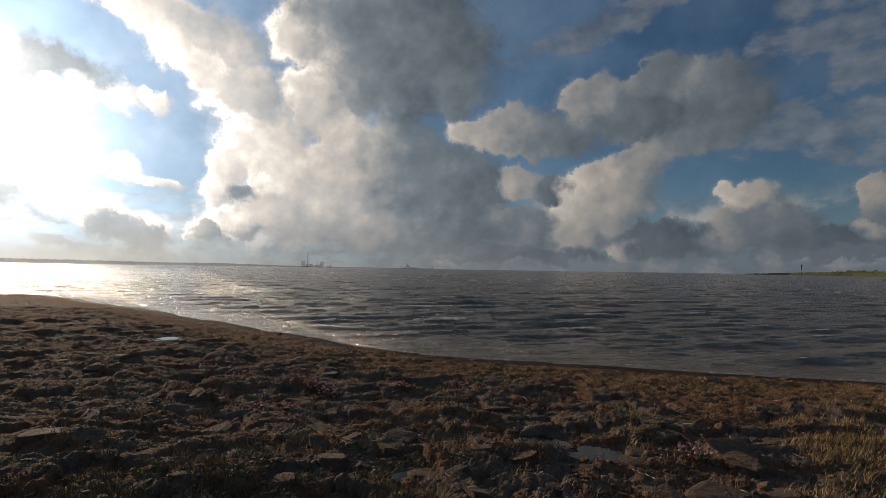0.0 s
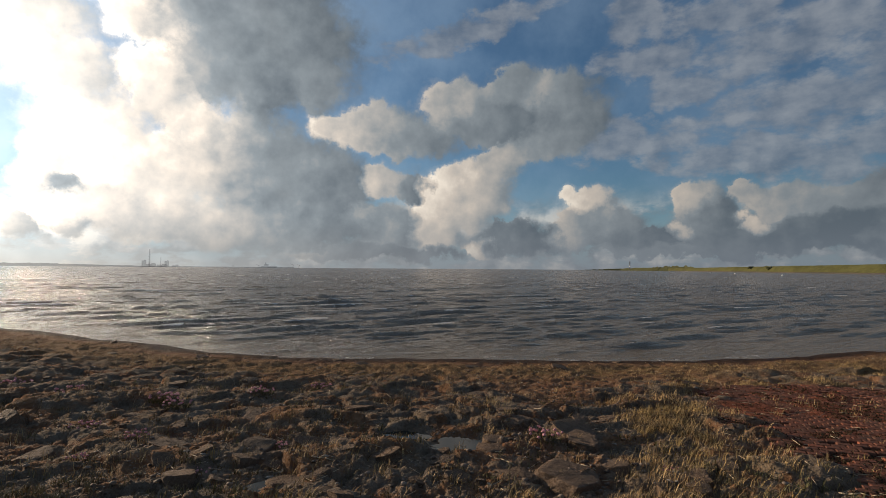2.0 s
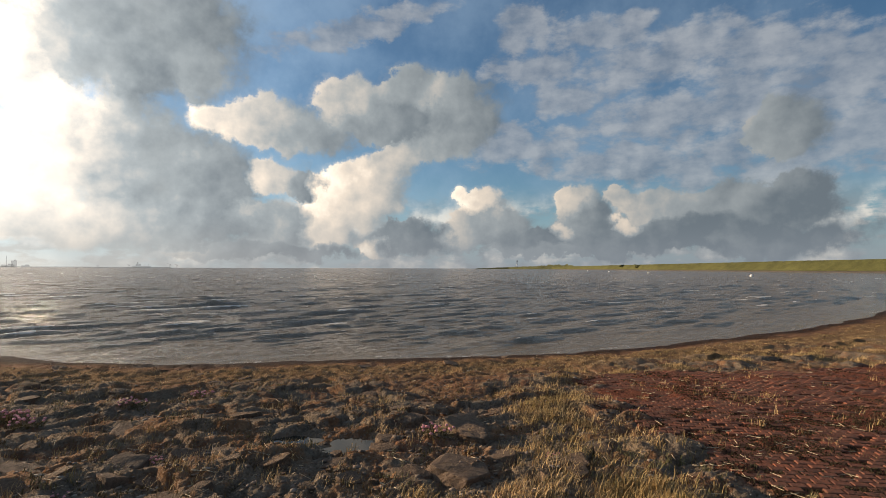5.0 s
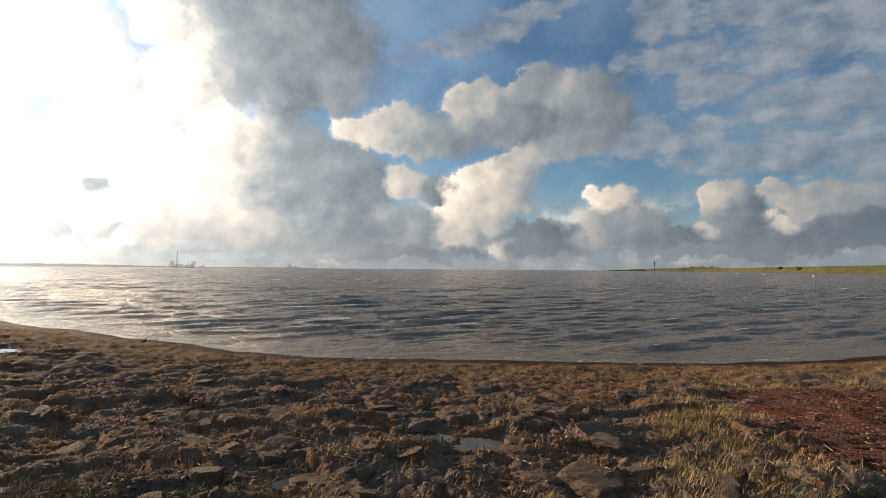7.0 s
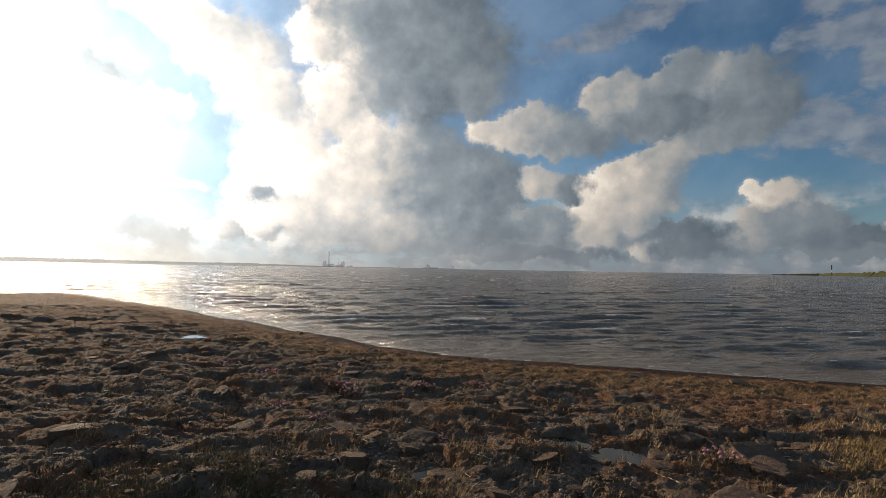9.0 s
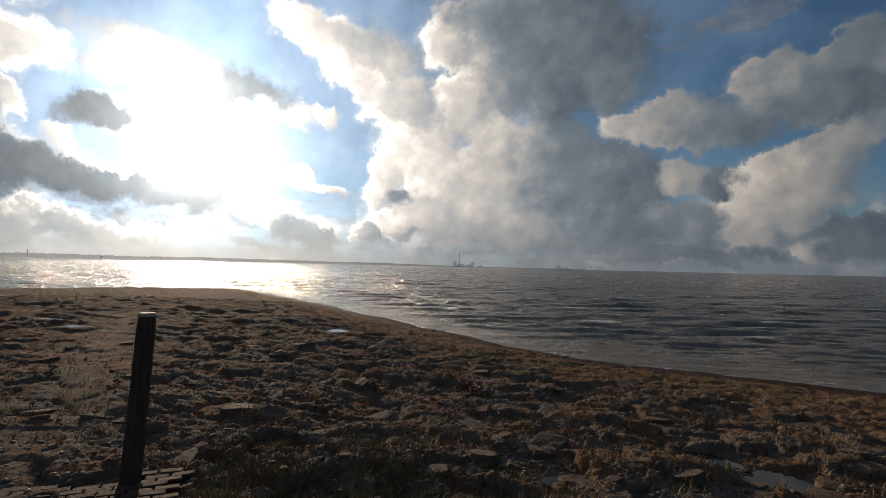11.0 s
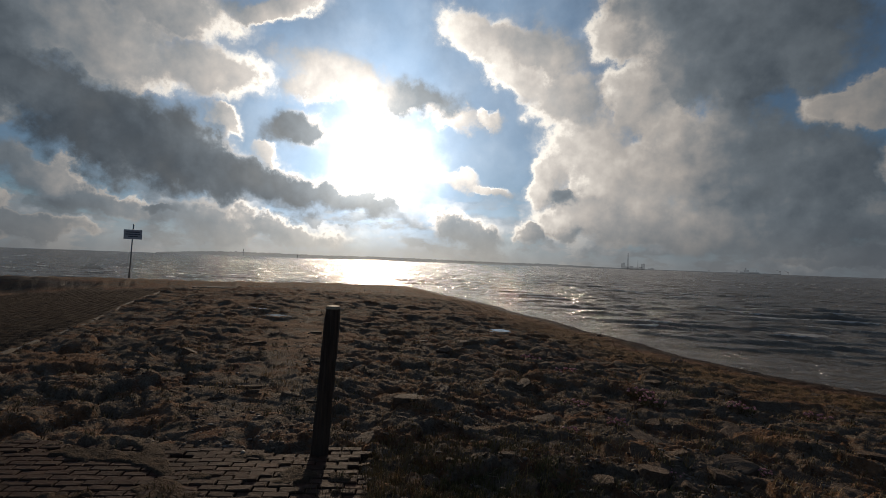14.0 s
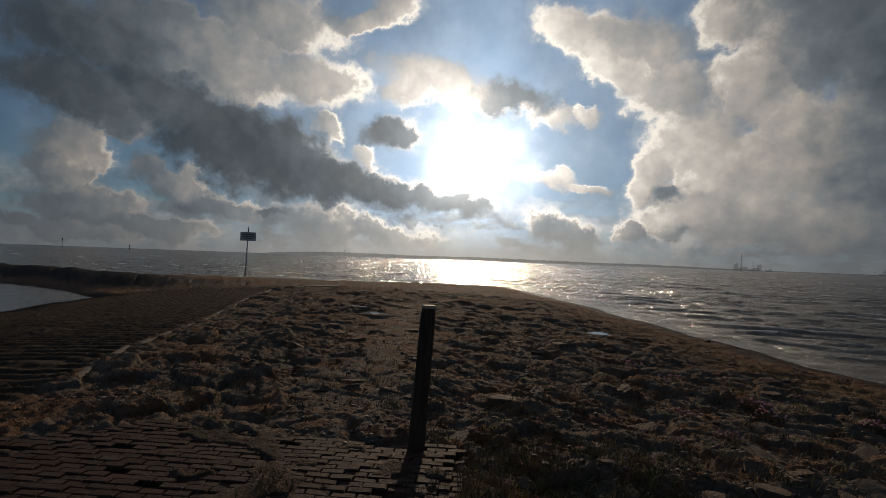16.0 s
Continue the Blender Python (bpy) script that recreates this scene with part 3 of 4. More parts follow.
def ground_z(x, y):
    x, y = np.asarray(x, float), np.asarray(y, float)
    z, s = lie(x, y)
    red, pave, ramp = zones(x, y)
    calm = 1 - np.maximum(np.maximum(red, pave), ramp) * 0.92
    calm = calm * (1 - 0.7 * np.exp(-(to_line(TRACK, x, y) / 0.7) ** 2)) * smooth01(s, -0.4, 2.6)
    n = fbm(x * 1.1, y * 1.1, 3, 1)
    clod = 1 - np.abs(2 * fbm(x * 3.0 + n, y * 3.0 - n, 4, 7, 0.55) - 1)
    fine = fbm(x * 6.5, y * 6.5, 4, 9, 0.6)
    grain = value(x * 31, y * 31, 12)
    bx, by = x + 0.35 * n + 0.10 * fine, y - 0.35 * n + 0.10 * clod
    h1, c1 = broken(bx * 1.35, by * 1.9, 101)
    h2, c2 = broken(bx * 4.2, by * 5.2, 131)
    rocky = rockiness(x, y) * smooth01(s, 2.2, 3.4)
    rock = h1 * 0.11 - (1 - c1) * 0.040 + h2 * 0.036 - (1 - c2) * 0.016
    earth = (clod ** 3 - 0.55) * -0.040 + (fine - 0.5) * 0.055
    z = z + calm * ((n - 0.5) * 0.13 + rocky * rock + (1 - 0.65 * rocky) * earth + (grain - 0.5) * 0.022) + (grain - 0.5) * 0.008
    low, _ = lie(x, y)
    for px, py, r in POOLS:
        k = np.exp(-(np.hypot(x - px, (y - py) * 1.3) / (r * 1.25)) ** 6)
        z = z * (1 - k) + (low - (0.10 if r < 0.4 else 0.02)) * k
    dirt = smooth01(fbm(x * 1.7, y * 1.7, 4, 55), 0.60, 0.70)
    along = -0.72 * x + 0.69 * y + 0.5 * n
    z = z + ramp * 0.022 * np.sin(along * 17) * (0.4 + fine)
    return z - pave * (0.05 - 0.065 * dirt) - red * (0.018 - 0.022 * smooth01(fbm(x * 3.1, y * 3.1, 3, 57), 0.50, 0.62))


def polar(r0, near, dr, far, dfar, fine, lo, hi, behind):
    """A round sheet about the camera's stand: fine from azimuth lo to hi, coarse behind; its rings widen outwards."""
    rings = [0.02, r0 * 0.5, r0]
    while rings[-1] < far:
        rings.append(rings[-1] * (1 + (dr if rings[-1] < near else dfar)))
    az = np.concatenate([np.arange(lo, hi, fine), np.arange(hi, lo + 360, behind)])
    a, r = np.meshgrid(np.radians(az), np.array(rings))
    x, y = -np.sin(a) * r, np.cos(a) * r
    m, k = len(rings), len(az)
    i = np.arange(m * k).reshape(m, k)
    nxt = np.roll(i, -1, axis=1)
    quads = np.stack([i[:-1], nxt[:-1], nxt[1:], i[1:]], -1).reshape(-1, 4)[:, ::-1]
    return x.ravel(), y.ravel(), quads, i[0]


def grid_mesh(name, x, y, z, quads, mat, hub=None):
    mesh = bpy.data.meshes.new(name)
    co = np.stack([x, y, z], -1)
    n = len(co)
    mesh.vertices.add(n)
    mesh.vertices.foreach_set("co", co.ravel().astype(np.float32))
    loops, starts = quads.ravel(), np.arange(0, quads.size, 4)
    if hub is not None:
        loops, starts = np.concatenate([loops, hub]), np.append(starts, quads.size)
    mesh.loops.add(len(loops))
    mesh.loops.foreach_set("vertex_index", loops.astype(np.int32))
    mesh.polygons.add(len(starts))
    mesh.polygons.foreach_set("loop_start", starts.astype(np.int32))
    mesh.update(calc_edges=True)
    mesh.materials.append(mat)
    mesh.shade_smooth()
    return new(name, mesh)


def give(ob, name, values):
    at = ob.data.attributes.new(name, "FLOAT", "POINT")
    at.data.foreach_set("value", np.asarray(values, np.float32))


def build_ground():
    x, y, quads, hub = polar(1.0, 30, 0.0058, 4600, 0.05, 0.23, -64, 88, 1.4)
    z = ground_z(x, y)
    ob = tagged(grid_mesh("ground", x, y, z, quads, M_SOIL, hub), "rough brown shore ground with stones, clods and dry grass", "ground", kind="structure")
    red, pave, ramp = zones(x, y)
    _, s = lie(x, y)
    give(ob, "red", red), give(ob, "ramp", np.maximum(ramp, pave * 0.8))
    # first term: damp shoreline; second: the mole's backlit shade, put into the colour
    give(ob, "wet_and_shade", np.maximum(smooth01(s, 1.6, 0.9), smooth01(to_line(MOLE, x, y), 5.0, 3.2)))
    give(ob, "grass", grassy(x, y)), give(ob, "rock", rockiness(x, y) * smooth01(s, 2.2, 3.4))
    return ob


SLABS = [(2.2, 4.2, 0.46), (1.82, 4.75, 0.34), (1.92, 5.35, 0.30), (2.5, 6.1, 0.32), (3.68, 6.15, 0.28), (1.33, 3.75, 0.32), (0.43, 5.85, 0.24),
         (-0.19, 4.75, 0.30), (-0.53, 5.9, 0.34), (-1.3, 4.75, 0.34), (-1.25, 6.0, 0.38), (-2.16, 7.4, 0.34), (2.95, 5.5, 0.30), (1.9, 7.6, 0.34),
         (0.1, 8.3, 0.4), (-2.6, 6.2, 0.3), (3.1, 6.9, 0.30), (-0.6, 7.3, 0.36)]


def off_slabs(x, y):
    k = np.ones(np.shape(x))
    for px, py, pr in SLABS:
        k = k * smooth01(np.hypot(x - px, y - py), pr * 0.75, pr * 1.05)
    return k


def grassy(x, y):
    """How much dry grass grows there, 0 to 1."""
    s = shore_depth(x, y)
    red, pave, ramp = zones(x, y)
    patch = smooth01(fbm(x * 1.3, y * 1.3, 4, 31), 0.475, 0.60)
    band = 0.85 * smooth01(s, 1.4, 1.9) * smooth01(s, 4.2, 2.2) * smooth01(x, -16, -2)
    near = smooth01(inside(GRASS, x, y) + (fbm(x * 2.2, y * 2.2, 3, 33) - 0.5) * 1.6, -0.1, 0.35)
    right = np.maximum(smooth01(x, 5.4, 6.6) * smooth01(y, 13, 9), near)
    g = np.maximum(band * 0.9, np.maximum(right * (0.06 + 0.94 * patch), near * (0.22 + 0.78 * patch)))
    g = np.maximum(g, 0.10 * patch)
    return g * (1 - np.clip(red * 0.93 + pave + ramp, 0, 1)) * smooth01(s, 1.2, 1.7) * off_slabs(x, y)


def sea_height(x, y, r):
    rng = np.random.default_rng(4)
    h = np.zeros_like(x)
    for k in range(56):
        length = 0.28 * 1.05 ** k * rng.uniform(0.9, 1.1)
        turn = radians(rng.normal(-76, 12))
        amp = 0.0062 * length ** 0.66 * (1 + 0.2 * math.exp(-((math.log(length / 2.2)) / 0.45) ** 2))
        kx, ky = math.cos(turn) * 2 * math.pi / length, math.sin(turn) * 2 * math.pi / length
        ph = kx * x + ky * y + rng.uniform(0, 6.28) + 1.2 * (value(x * 0.11, y * 0.11, 50 + k) - 0.5) * 3
        keep = smooth01(length, 1.1 * r * 0.006, 2.4 * r * 0.006)
        h = h + amp * keep * (np.cos(ph) + 0.28 * np.cos(2 * ph))
    return h


def build_sea():
    x, y, quads, _ = polar(8.0, 280, 0.0065, 4700, 0.025, 0.23, -72, 100, 4.0)
    s = shore_depth(x, y)
    r = np.hypot(x, y)
    gusts = 0.7 + 0.6 * fbm(x * 0.06, y * 0.06, 3, 77)
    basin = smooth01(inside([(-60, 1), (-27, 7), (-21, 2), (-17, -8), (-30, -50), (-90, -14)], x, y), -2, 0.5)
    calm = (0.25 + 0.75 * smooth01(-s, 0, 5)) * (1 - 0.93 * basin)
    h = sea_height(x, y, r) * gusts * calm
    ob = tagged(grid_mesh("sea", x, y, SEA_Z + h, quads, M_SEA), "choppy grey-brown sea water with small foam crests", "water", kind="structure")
    top = np.percentile(h[(r < 70) & (s < -4)], [93.5, 97.0])
    crest = smooth01(h, top[0], top[1]) * smooth01(fbm(x * 0.35, y * 0.35, 3, 91), 0.55, 0.62)
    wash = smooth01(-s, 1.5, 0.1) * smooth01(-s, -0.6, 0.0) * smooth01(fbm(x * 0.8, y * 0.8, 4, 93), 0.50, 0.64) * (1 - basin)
    give(ob, "foam", np.clip(np.maximum(crest, wash * 0.45), 0, 1))
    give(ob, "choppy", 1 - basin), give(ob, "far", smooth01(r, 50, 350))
    return ob


ground = build_ground()
build_sea()


# ---- post, sign, kerb ----
def build_post(x, y, lean):
    base = float(ground_z([x], [y])[0])
    thing = tagged(empty("mooring_post", x, y, base - 0.05), "dark weathered wooden mooring post leaning by the brick paving", "post")
    bm = bmesh.new()
    top = Vector((lean, lean * 0.9, 1.375))
    rng = random.Random(3)
    rings = []
    for k in range(15):
        f = k / 14
        r = 0.079 - 0.010 * f + rng.uniform(-0.003, 0.003)
        if k == 14:
            r -= 0.008
        ring = []
        for j in range(20):
            a = j * math.tau / 20
            rr = r * (1 + 0.035 * math.sin(3 * a + 1.0) + 0.02 * math.sin(7 * a + f * 2))
            ring.append(bm.verts.new(top * f + Vector((rr * math.cos(a), rr * math.sin(a), 0))))
        rings.append(ring)
    for a, b in zip(rings, rings[1:]):
        for j in range(20):
            bm.faces.new((a[j], a[(j + 1) % 20], b[(j + 1) % 20], b[j]))
    bm.faces.new(rings[0][::-1])
    part("shaft", bm, M_POST, thing, "dark grained wooden shaft", True)
    bm = bmesh.new()
    tube(bm, top + Vector((0, 0, -0.004)), top + Vector((0, 0, 0.022)), 0.071, 0.060, 20)
    part("cap", bm, M_STRAW, thing, "pale worn end grain")
    return thing


def build_sign():
    x, y = -38.74, 18.81
    base = float(ground_z([x], [y])[0])
    thing = tagged(empty("warning_sign", x, y, base - 0.1, math.degrees(math.atan2(-x, y)) + 4), "small grey sign board on a thin leaning steel pole", "sign")
    bm = bmesh.new()
    tube(bm, (0, 0, 0), (0.14, 0, 4.0), 0.045, 0.045, 12)
    part("pole", bm, M_STEEL, thing, "thin grey steel pole", True)
    bm = bmesh.new()
    box(bm, 0.115, -0.06, 3.28, 1.12, 0.03, 0.66, 0.006)
    board = part("board", bm, M_SIGN, thing, "pale grey board")
    bm = bmesh.new()
    for k, w in enumerate((0.8, 0.9, 0.6)):
        box(bm, 0.115, -0.079, 3.44 - 0.15 * k, w, 0.004, 0.06)
    part("lettering", bm, M_INK, board, "dark unreadable lines")
    for z in (3.1, 3.45):
        bm = bmesh.new()
        box(bm, 0.113, -0.02, z, 0.16, 0.08, 0.05, 0.005)
        part("clamp", bm, M_STEEL, thing)
    return thing


def build_kerb():
    thing = tagged(new("kerb"), "weathered concrete edging strip beside the slipway", "kerb", kind="structure")
    rng = random.Random(8)
    for (ax, ay), (bx, by) in zip(KERB[1:], KERB[2:]):
        length = math.hypot(bx - ax, by - ay)
        n = max(1, round(length))
        for k in range(n):
            fx, fy = ax + (bx - ax) * (k + 0.5) / n, ay + (by - ay) * (k + 0.5) / n
            bm = bmesh.new()
            box(bm, 0, 0, 0, length / n - 0.015, 0.07, 0.22, 0.012)
            ob = part("kerbstone", bm, M_CONCRETE, thing)
            z = float(lie(np.array([fx]), np.array([fy]))[0][0])
            ob.matrix_basis = pose(fx, fy, z - 0.088 + rng.uniform(-0.025, 0.02), rng.uniform(-2, 2), rng.uniform(-1, 1), math.degrees(math.atan2(by - ay, bx - ax)))


build_post(-3.53, 3.42, 0.055)
build_sign()
build_kerb()


# ---- far shore ----
def ridge(name, path, mat, label, category, rough, seed):
    """A long uneven bank: path rows are azimuth, distance, height; it has a front slope, a top and a back."""
    rng = random.Random(seed)
    bm = bmesh.new()
    rows3 = []
    for (a0, d0, h0), (a1, d1, h1) in zip(path, path[1:]):
        n = max(2, int(abs(a1 - a0) / 0.12))
        for k in range(n):
            f = k / n
            a, d, h = radians(a0 + (a1 - a0) * f), d0 + (d1 - d0) * f, h0 + (h1 - h0) * f
            h = h * (1 + rough * (rng.random() - 0.4)) + rough * 3 * rng.random() ** 3
            ux, uy = -math.sin(a), math.cos(a)
            rows3.append([bm.verts.new((ux * (d + o), uy * (d + o), SEA_Z + z)) for o, z in ((0, -0.5), (h * 0.8, h), (h * 1.6, h), (h * 2.6, -0.5))])
    for a, b in zip(rows3, rows3[1:]):
        for k in range(3):
            bm.faces.new((a[k], a[k + 1], b[k + 1], b[k]))
    return tagged(link(name, bm, mat), label, category, kind="structure")


ridge("far_shore", [(62, 4200, 6), (58, 4200, 22), (54, 4200, 30), (47, 4200, 24), (40, 4200, 28), (34, 4200, 24), (28, 4200, 18), (23, 4200, 20), (17, 4200, 10), (13, 4300, 5), (1, 4300, 4)],
      M_FARLAND, "low hazy wooded shore across the water", "shore", 0.25, 1)
ridge("headland", [(-29.5, 1700, 1.5), (-33, 1650, 5), (-36, 1500, 9), (-37.5, 1450, 11), (-39, 1400, 12), (-40, 1330, 8)],
      M_BUSH, "dark low wooded headland across the bay", "shore", 0.35, 2)


def build_dike():
    thing = tagged(new("dike"), "long grassy sea dike with a dark stone foot", "dike", kind="structure")
    path = [(-37.5, 1250, 6.5), (-43, 900, 7.6), (-48, 700, 8.2), (-54, 560, 8.6), (-60, 470, 9.0), (-66, 410, 9.0), (-75, 360, 7.4), (-90, 320, 7.4)]
    body, foot = bmesh.new(), bmesh.new()
    rows_b, rows_f = [], []
    rng = random.Random(5)
    for (a0, d0, h0), (a1, d1, h1) in zip(path, path[1:]):
        for k in range(24):
            f = k / 24
            a, d, h = radians(a0 + (a1 - a0) * f), d0 + (d1 - d0) * f, h0 + (h1 - h0) * f + rng.uniform(-0.08, 0.08)
            ux, uy = -math.sin(a), math.cos(a)
            rows_b.append([body.verts.new((ux * (d + o), uy * (d + o), SEA_Z + z)) for o, z in ((7, 1.0), (14, 1.9), (30, h), (34, h), (60, -0.5))])
            rows_f.append([foot.verts.new((ux * (d + o), uy * (d + o), SEA_Z + z + rng.uniform(-0.1, 0.1))) for o, z in ((-1, -0.5), (3, 0.6), (7.2, 1.12), (8, -0.5))])
    for rr, bm in ((rows_b, body), (rows_f, foot)):
        for a, b in zip(rr, rr[1:]):
            for k in range(len(a) - 1):
                bm.faces.new((a[k], a[k + 1], b[k + 1], b[k]))
    part("slope", body, M_DIKE, thing, "green grass slope", True)
    part("foot", foot, M_REVET, thing, "dark stone revetment")


build_dike()


def at(az, d):
    return -math.sin(radians(az)) * d, math.cos(radians(az)) * d


def build_plant():
    d = 4000
    x, y = at(13.9, d)
    thing = tagged(empty("power_station", x, y, SEA_Z, 13.9), "hazy grey power station with one tall chimney", "power station")
    deg = d * math.tan(radians(1))
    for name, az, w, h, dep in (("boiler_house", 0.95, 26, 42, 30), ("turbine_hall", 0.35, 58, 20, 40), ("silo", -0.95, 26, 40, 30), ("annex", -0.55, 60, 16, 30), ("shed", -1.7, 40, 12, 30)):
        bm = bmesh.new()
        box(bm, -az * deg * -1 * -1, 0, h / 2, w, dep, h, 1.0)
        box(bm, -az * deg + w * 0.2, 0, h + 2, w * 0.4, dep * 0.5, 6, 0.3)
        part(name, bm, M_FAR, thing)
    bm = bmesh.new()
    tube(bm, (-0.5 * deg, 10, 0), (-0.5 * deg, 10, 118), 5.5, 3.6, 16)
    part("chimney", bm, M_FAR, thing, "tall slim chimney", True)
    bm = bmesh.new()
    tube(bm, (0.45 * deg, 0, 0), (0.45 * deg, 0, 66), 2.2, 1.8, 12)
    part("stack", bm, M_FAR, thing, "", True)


def crane_thing(az, d, h):
    x, y = at(az, d)
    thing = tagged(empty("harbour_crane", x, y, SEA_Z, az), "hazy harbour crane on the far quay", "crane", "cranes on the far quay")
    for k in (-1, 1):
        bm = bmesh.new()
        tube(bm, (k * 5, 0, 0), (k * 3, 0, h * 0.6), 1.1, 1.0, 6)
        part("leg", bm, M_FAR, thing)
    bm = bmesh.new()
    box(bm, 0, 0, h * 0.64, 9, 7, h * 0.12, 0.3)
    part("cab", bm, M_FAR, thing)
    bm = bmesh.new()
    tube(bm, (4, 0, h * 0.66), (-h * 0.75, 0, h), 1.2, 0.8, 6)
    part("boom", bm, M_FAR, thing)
    return thing


def build_ship():
    x, y = at(3.6, 4000)
    thing = tagged(empty("cargo_ship", x, y, SEA_Z, 3.6), "hazy cargo ship lying at the far quay", "ship")
    bm = bmesh.new()
    box(bm, 0, 0, 6, 110, 16, 12, 2)
    part("hull", bm, M_FAR, thing)
    bm = bmesh.new()
    box(bm, -18, 0, 18, 30, 14, 14, 1)
    box(bm, -22, 0, 30, 8, 8, 14, 0.5)
    part("superstructure", bm, M_FAR, thing)
    for k in (20, 40):
        bm = bmesh.new()
        tube(bm, (k, 0, 10), (k, 0, 26), 1.0, 0.8, 6)
        part("mast", bm, M_FAR, thing)


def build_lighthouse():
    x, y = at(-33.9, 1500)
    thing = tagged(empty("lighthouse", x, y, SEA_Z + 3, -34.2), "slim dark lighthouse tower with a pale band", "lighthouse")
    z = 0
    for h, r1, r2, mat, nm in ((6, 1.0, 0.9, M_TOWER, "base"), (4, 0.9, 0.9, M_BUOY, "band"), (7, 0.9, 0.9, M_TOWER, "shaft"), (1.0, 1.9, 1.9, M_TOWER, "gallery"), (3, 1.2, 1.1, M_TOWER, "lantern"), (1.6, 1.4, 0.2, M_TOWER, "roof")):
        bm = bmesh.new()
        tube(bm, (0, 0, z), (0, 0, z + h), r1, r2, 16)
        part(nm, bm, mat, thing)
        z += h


def beacon(az, d, h, w):
    x, y = at(az, d)
    thing = tagged(empty("sea_mark", x, y, SEA_Z - 0.5, az), "dark slender sea mark standing in the water", "beacon", "sea marks")
    bm = bmesh.new()
    tube(bm, (0, 0, 0), (0, 0, h * 0.75), w * 0.5, w * 0.35, 8)
    part("pile", bm, M_TOWER, thing)
    bm = bmesh.new()
    tube(bm, (0, 0, h * 0.75), (0, 0, h), w, w * 0.8, 10)
    part("top_mark", bm, M_TOWER, thing)


def buoy(az, d, r):
    x, y = at(az, d)
    thing = tagged(empty("float_buoy", x, y, SEA_Z + r * 0.35, 0), "round white float on the water", "buoy", "white floats")
    bm = bmesh.new()
    bmesh.ops.create_uvsphere(bm, u_segments=16, v_segments=10, radius=r)
    part("ball", bm, M_BUOY, thing, "", True)
    bm = bmesh.new()
    tube(bm, (0, 0, r * 0.9), (0, 0, r * 1.25), r * 0.16, r * 0.12, 8)
    part("eye", bm, M_STEEL, thing)


def bush(az, d, h, w, seed):
    """A far clump of shrubs on the dike's back."""
    x, y = at(az, d)
    rng = random.Random(seed)
    thing = tagged(empty("shrub", x, y, SEA_Z + 3.0, az), "dark shrub behind the dike", "shrub", "shrubs behind the dike")
    bm = bmesh.new()
    for _ in range(14):
        m = Matrix.Translation((rng.uniform(-w, w), rng.uniform(-3, 3), h * rng.uniform(0.3, 0.8))) @ Matrix.Diagonal((w * rng.uniform(0.15, 0.4), 2.5, h * rng.uniform(0.2, 0.45), 1))
        made = bmesh.ops.create_icosphere(bm, subdivisions=2, radius=1, matrix=m)
        for v in made["verts"]:
            v.co += Vector((rng.uniform(-0.5, 0.5), rng.uniform(-0.5, 0.5), rng.uniform(-0.4, 0.4)))
    part("crown", bm, M_BUSH, thing)
    bm = bmesh.new()
    tube(bm, (0, 0, -1), (0, 0, h * 0.5), 0.3, 0.15, 6)
    part("trunk", bm, M_POST, thing)


build_plant()
for a_crane, h_crane in ((1.2, 30), (0.6, 26), (4.6, 24), (7.0, 16)):
    crane_thing(a_crane, 4000, h_crane)
build_ship()
build_lighthouse()
beacon(79.4, 900, 13, 0.7)
beacon(74.3, 700, 6, 0.8)
beacon(48.9, 1400, 9, 1.2)
beacon(54.2, 3900, 46, 2.2)
for a_b, d_b in ((-56.1, 190), (-47.1, 280), (-43.3, 380), (-41.2, 480)):
    buoy(a_b, d_b, 0.52)
for k_b, (a_b, d_b, h_b, w_b) in enumerate(((-43.6, 940, 4.6, 10), (-45.3, 860, 5.2, 12), (-46.4, 800, 4.6, 7), (-49.5, 710, 4.6, 5))):
    bush(a_b, d_b, h_b, w_b, k_b)


def build_slab(x, y, lx, ly, turn, label):
    """A broken concrete slab lying nearly flush with the soil."""
    rng = random.Random(int(x * 100))
    bm = bmesh.new()
    pts = []
    for k in range(14):
        a = k * math.tau / 14
        m = max(abs(math.cos(a)) / (lx / 2), abs(math.sin(a)) / (ly / 2))
        pts.append(Vector((math.cos(a) / m, math.sin(a) / m, 0)) * rng.uniform(0.93, 1.0))
    face = bm.faces.new([bm.verts.new(p) for p in pts])
    made = bmesh.ops.extrude_face_region(bm, geom=[face])
    for v in made["geom"]:
        if isinstance(v, bmesh.types.BMVert):
            v.co.z += 0.10
    bmesh.ops.recalc_face_normals(bm, faces=bm.faces[:])
    bmesh.ops.bevel(bm, geom=bm.edges[:], offset=0.012, segments=1, affect="EDGES")
    ob = link("concrete_slab", bm, M_CONCRETE)
    z = float(ground_z(np.array([x]), np.array([y]))[0])
    ob.matrix_basis = pose(x, y, z - 0.07, rng.uniform(-1.5, 1.5), rng.uniform(-1.5, 1.5), turn)
    tagged(ob, label, "slab", "concrete slabs")


build_slab(-25.9, 17.3, 3.2, 1.0, 58, "flat pale concrete slab sunk in the soil near the point")


# ---- loose stones, pools, plants, litter ----
def heights(xs, ys):
    return ground_z(np.array(xs), np.array(ys))


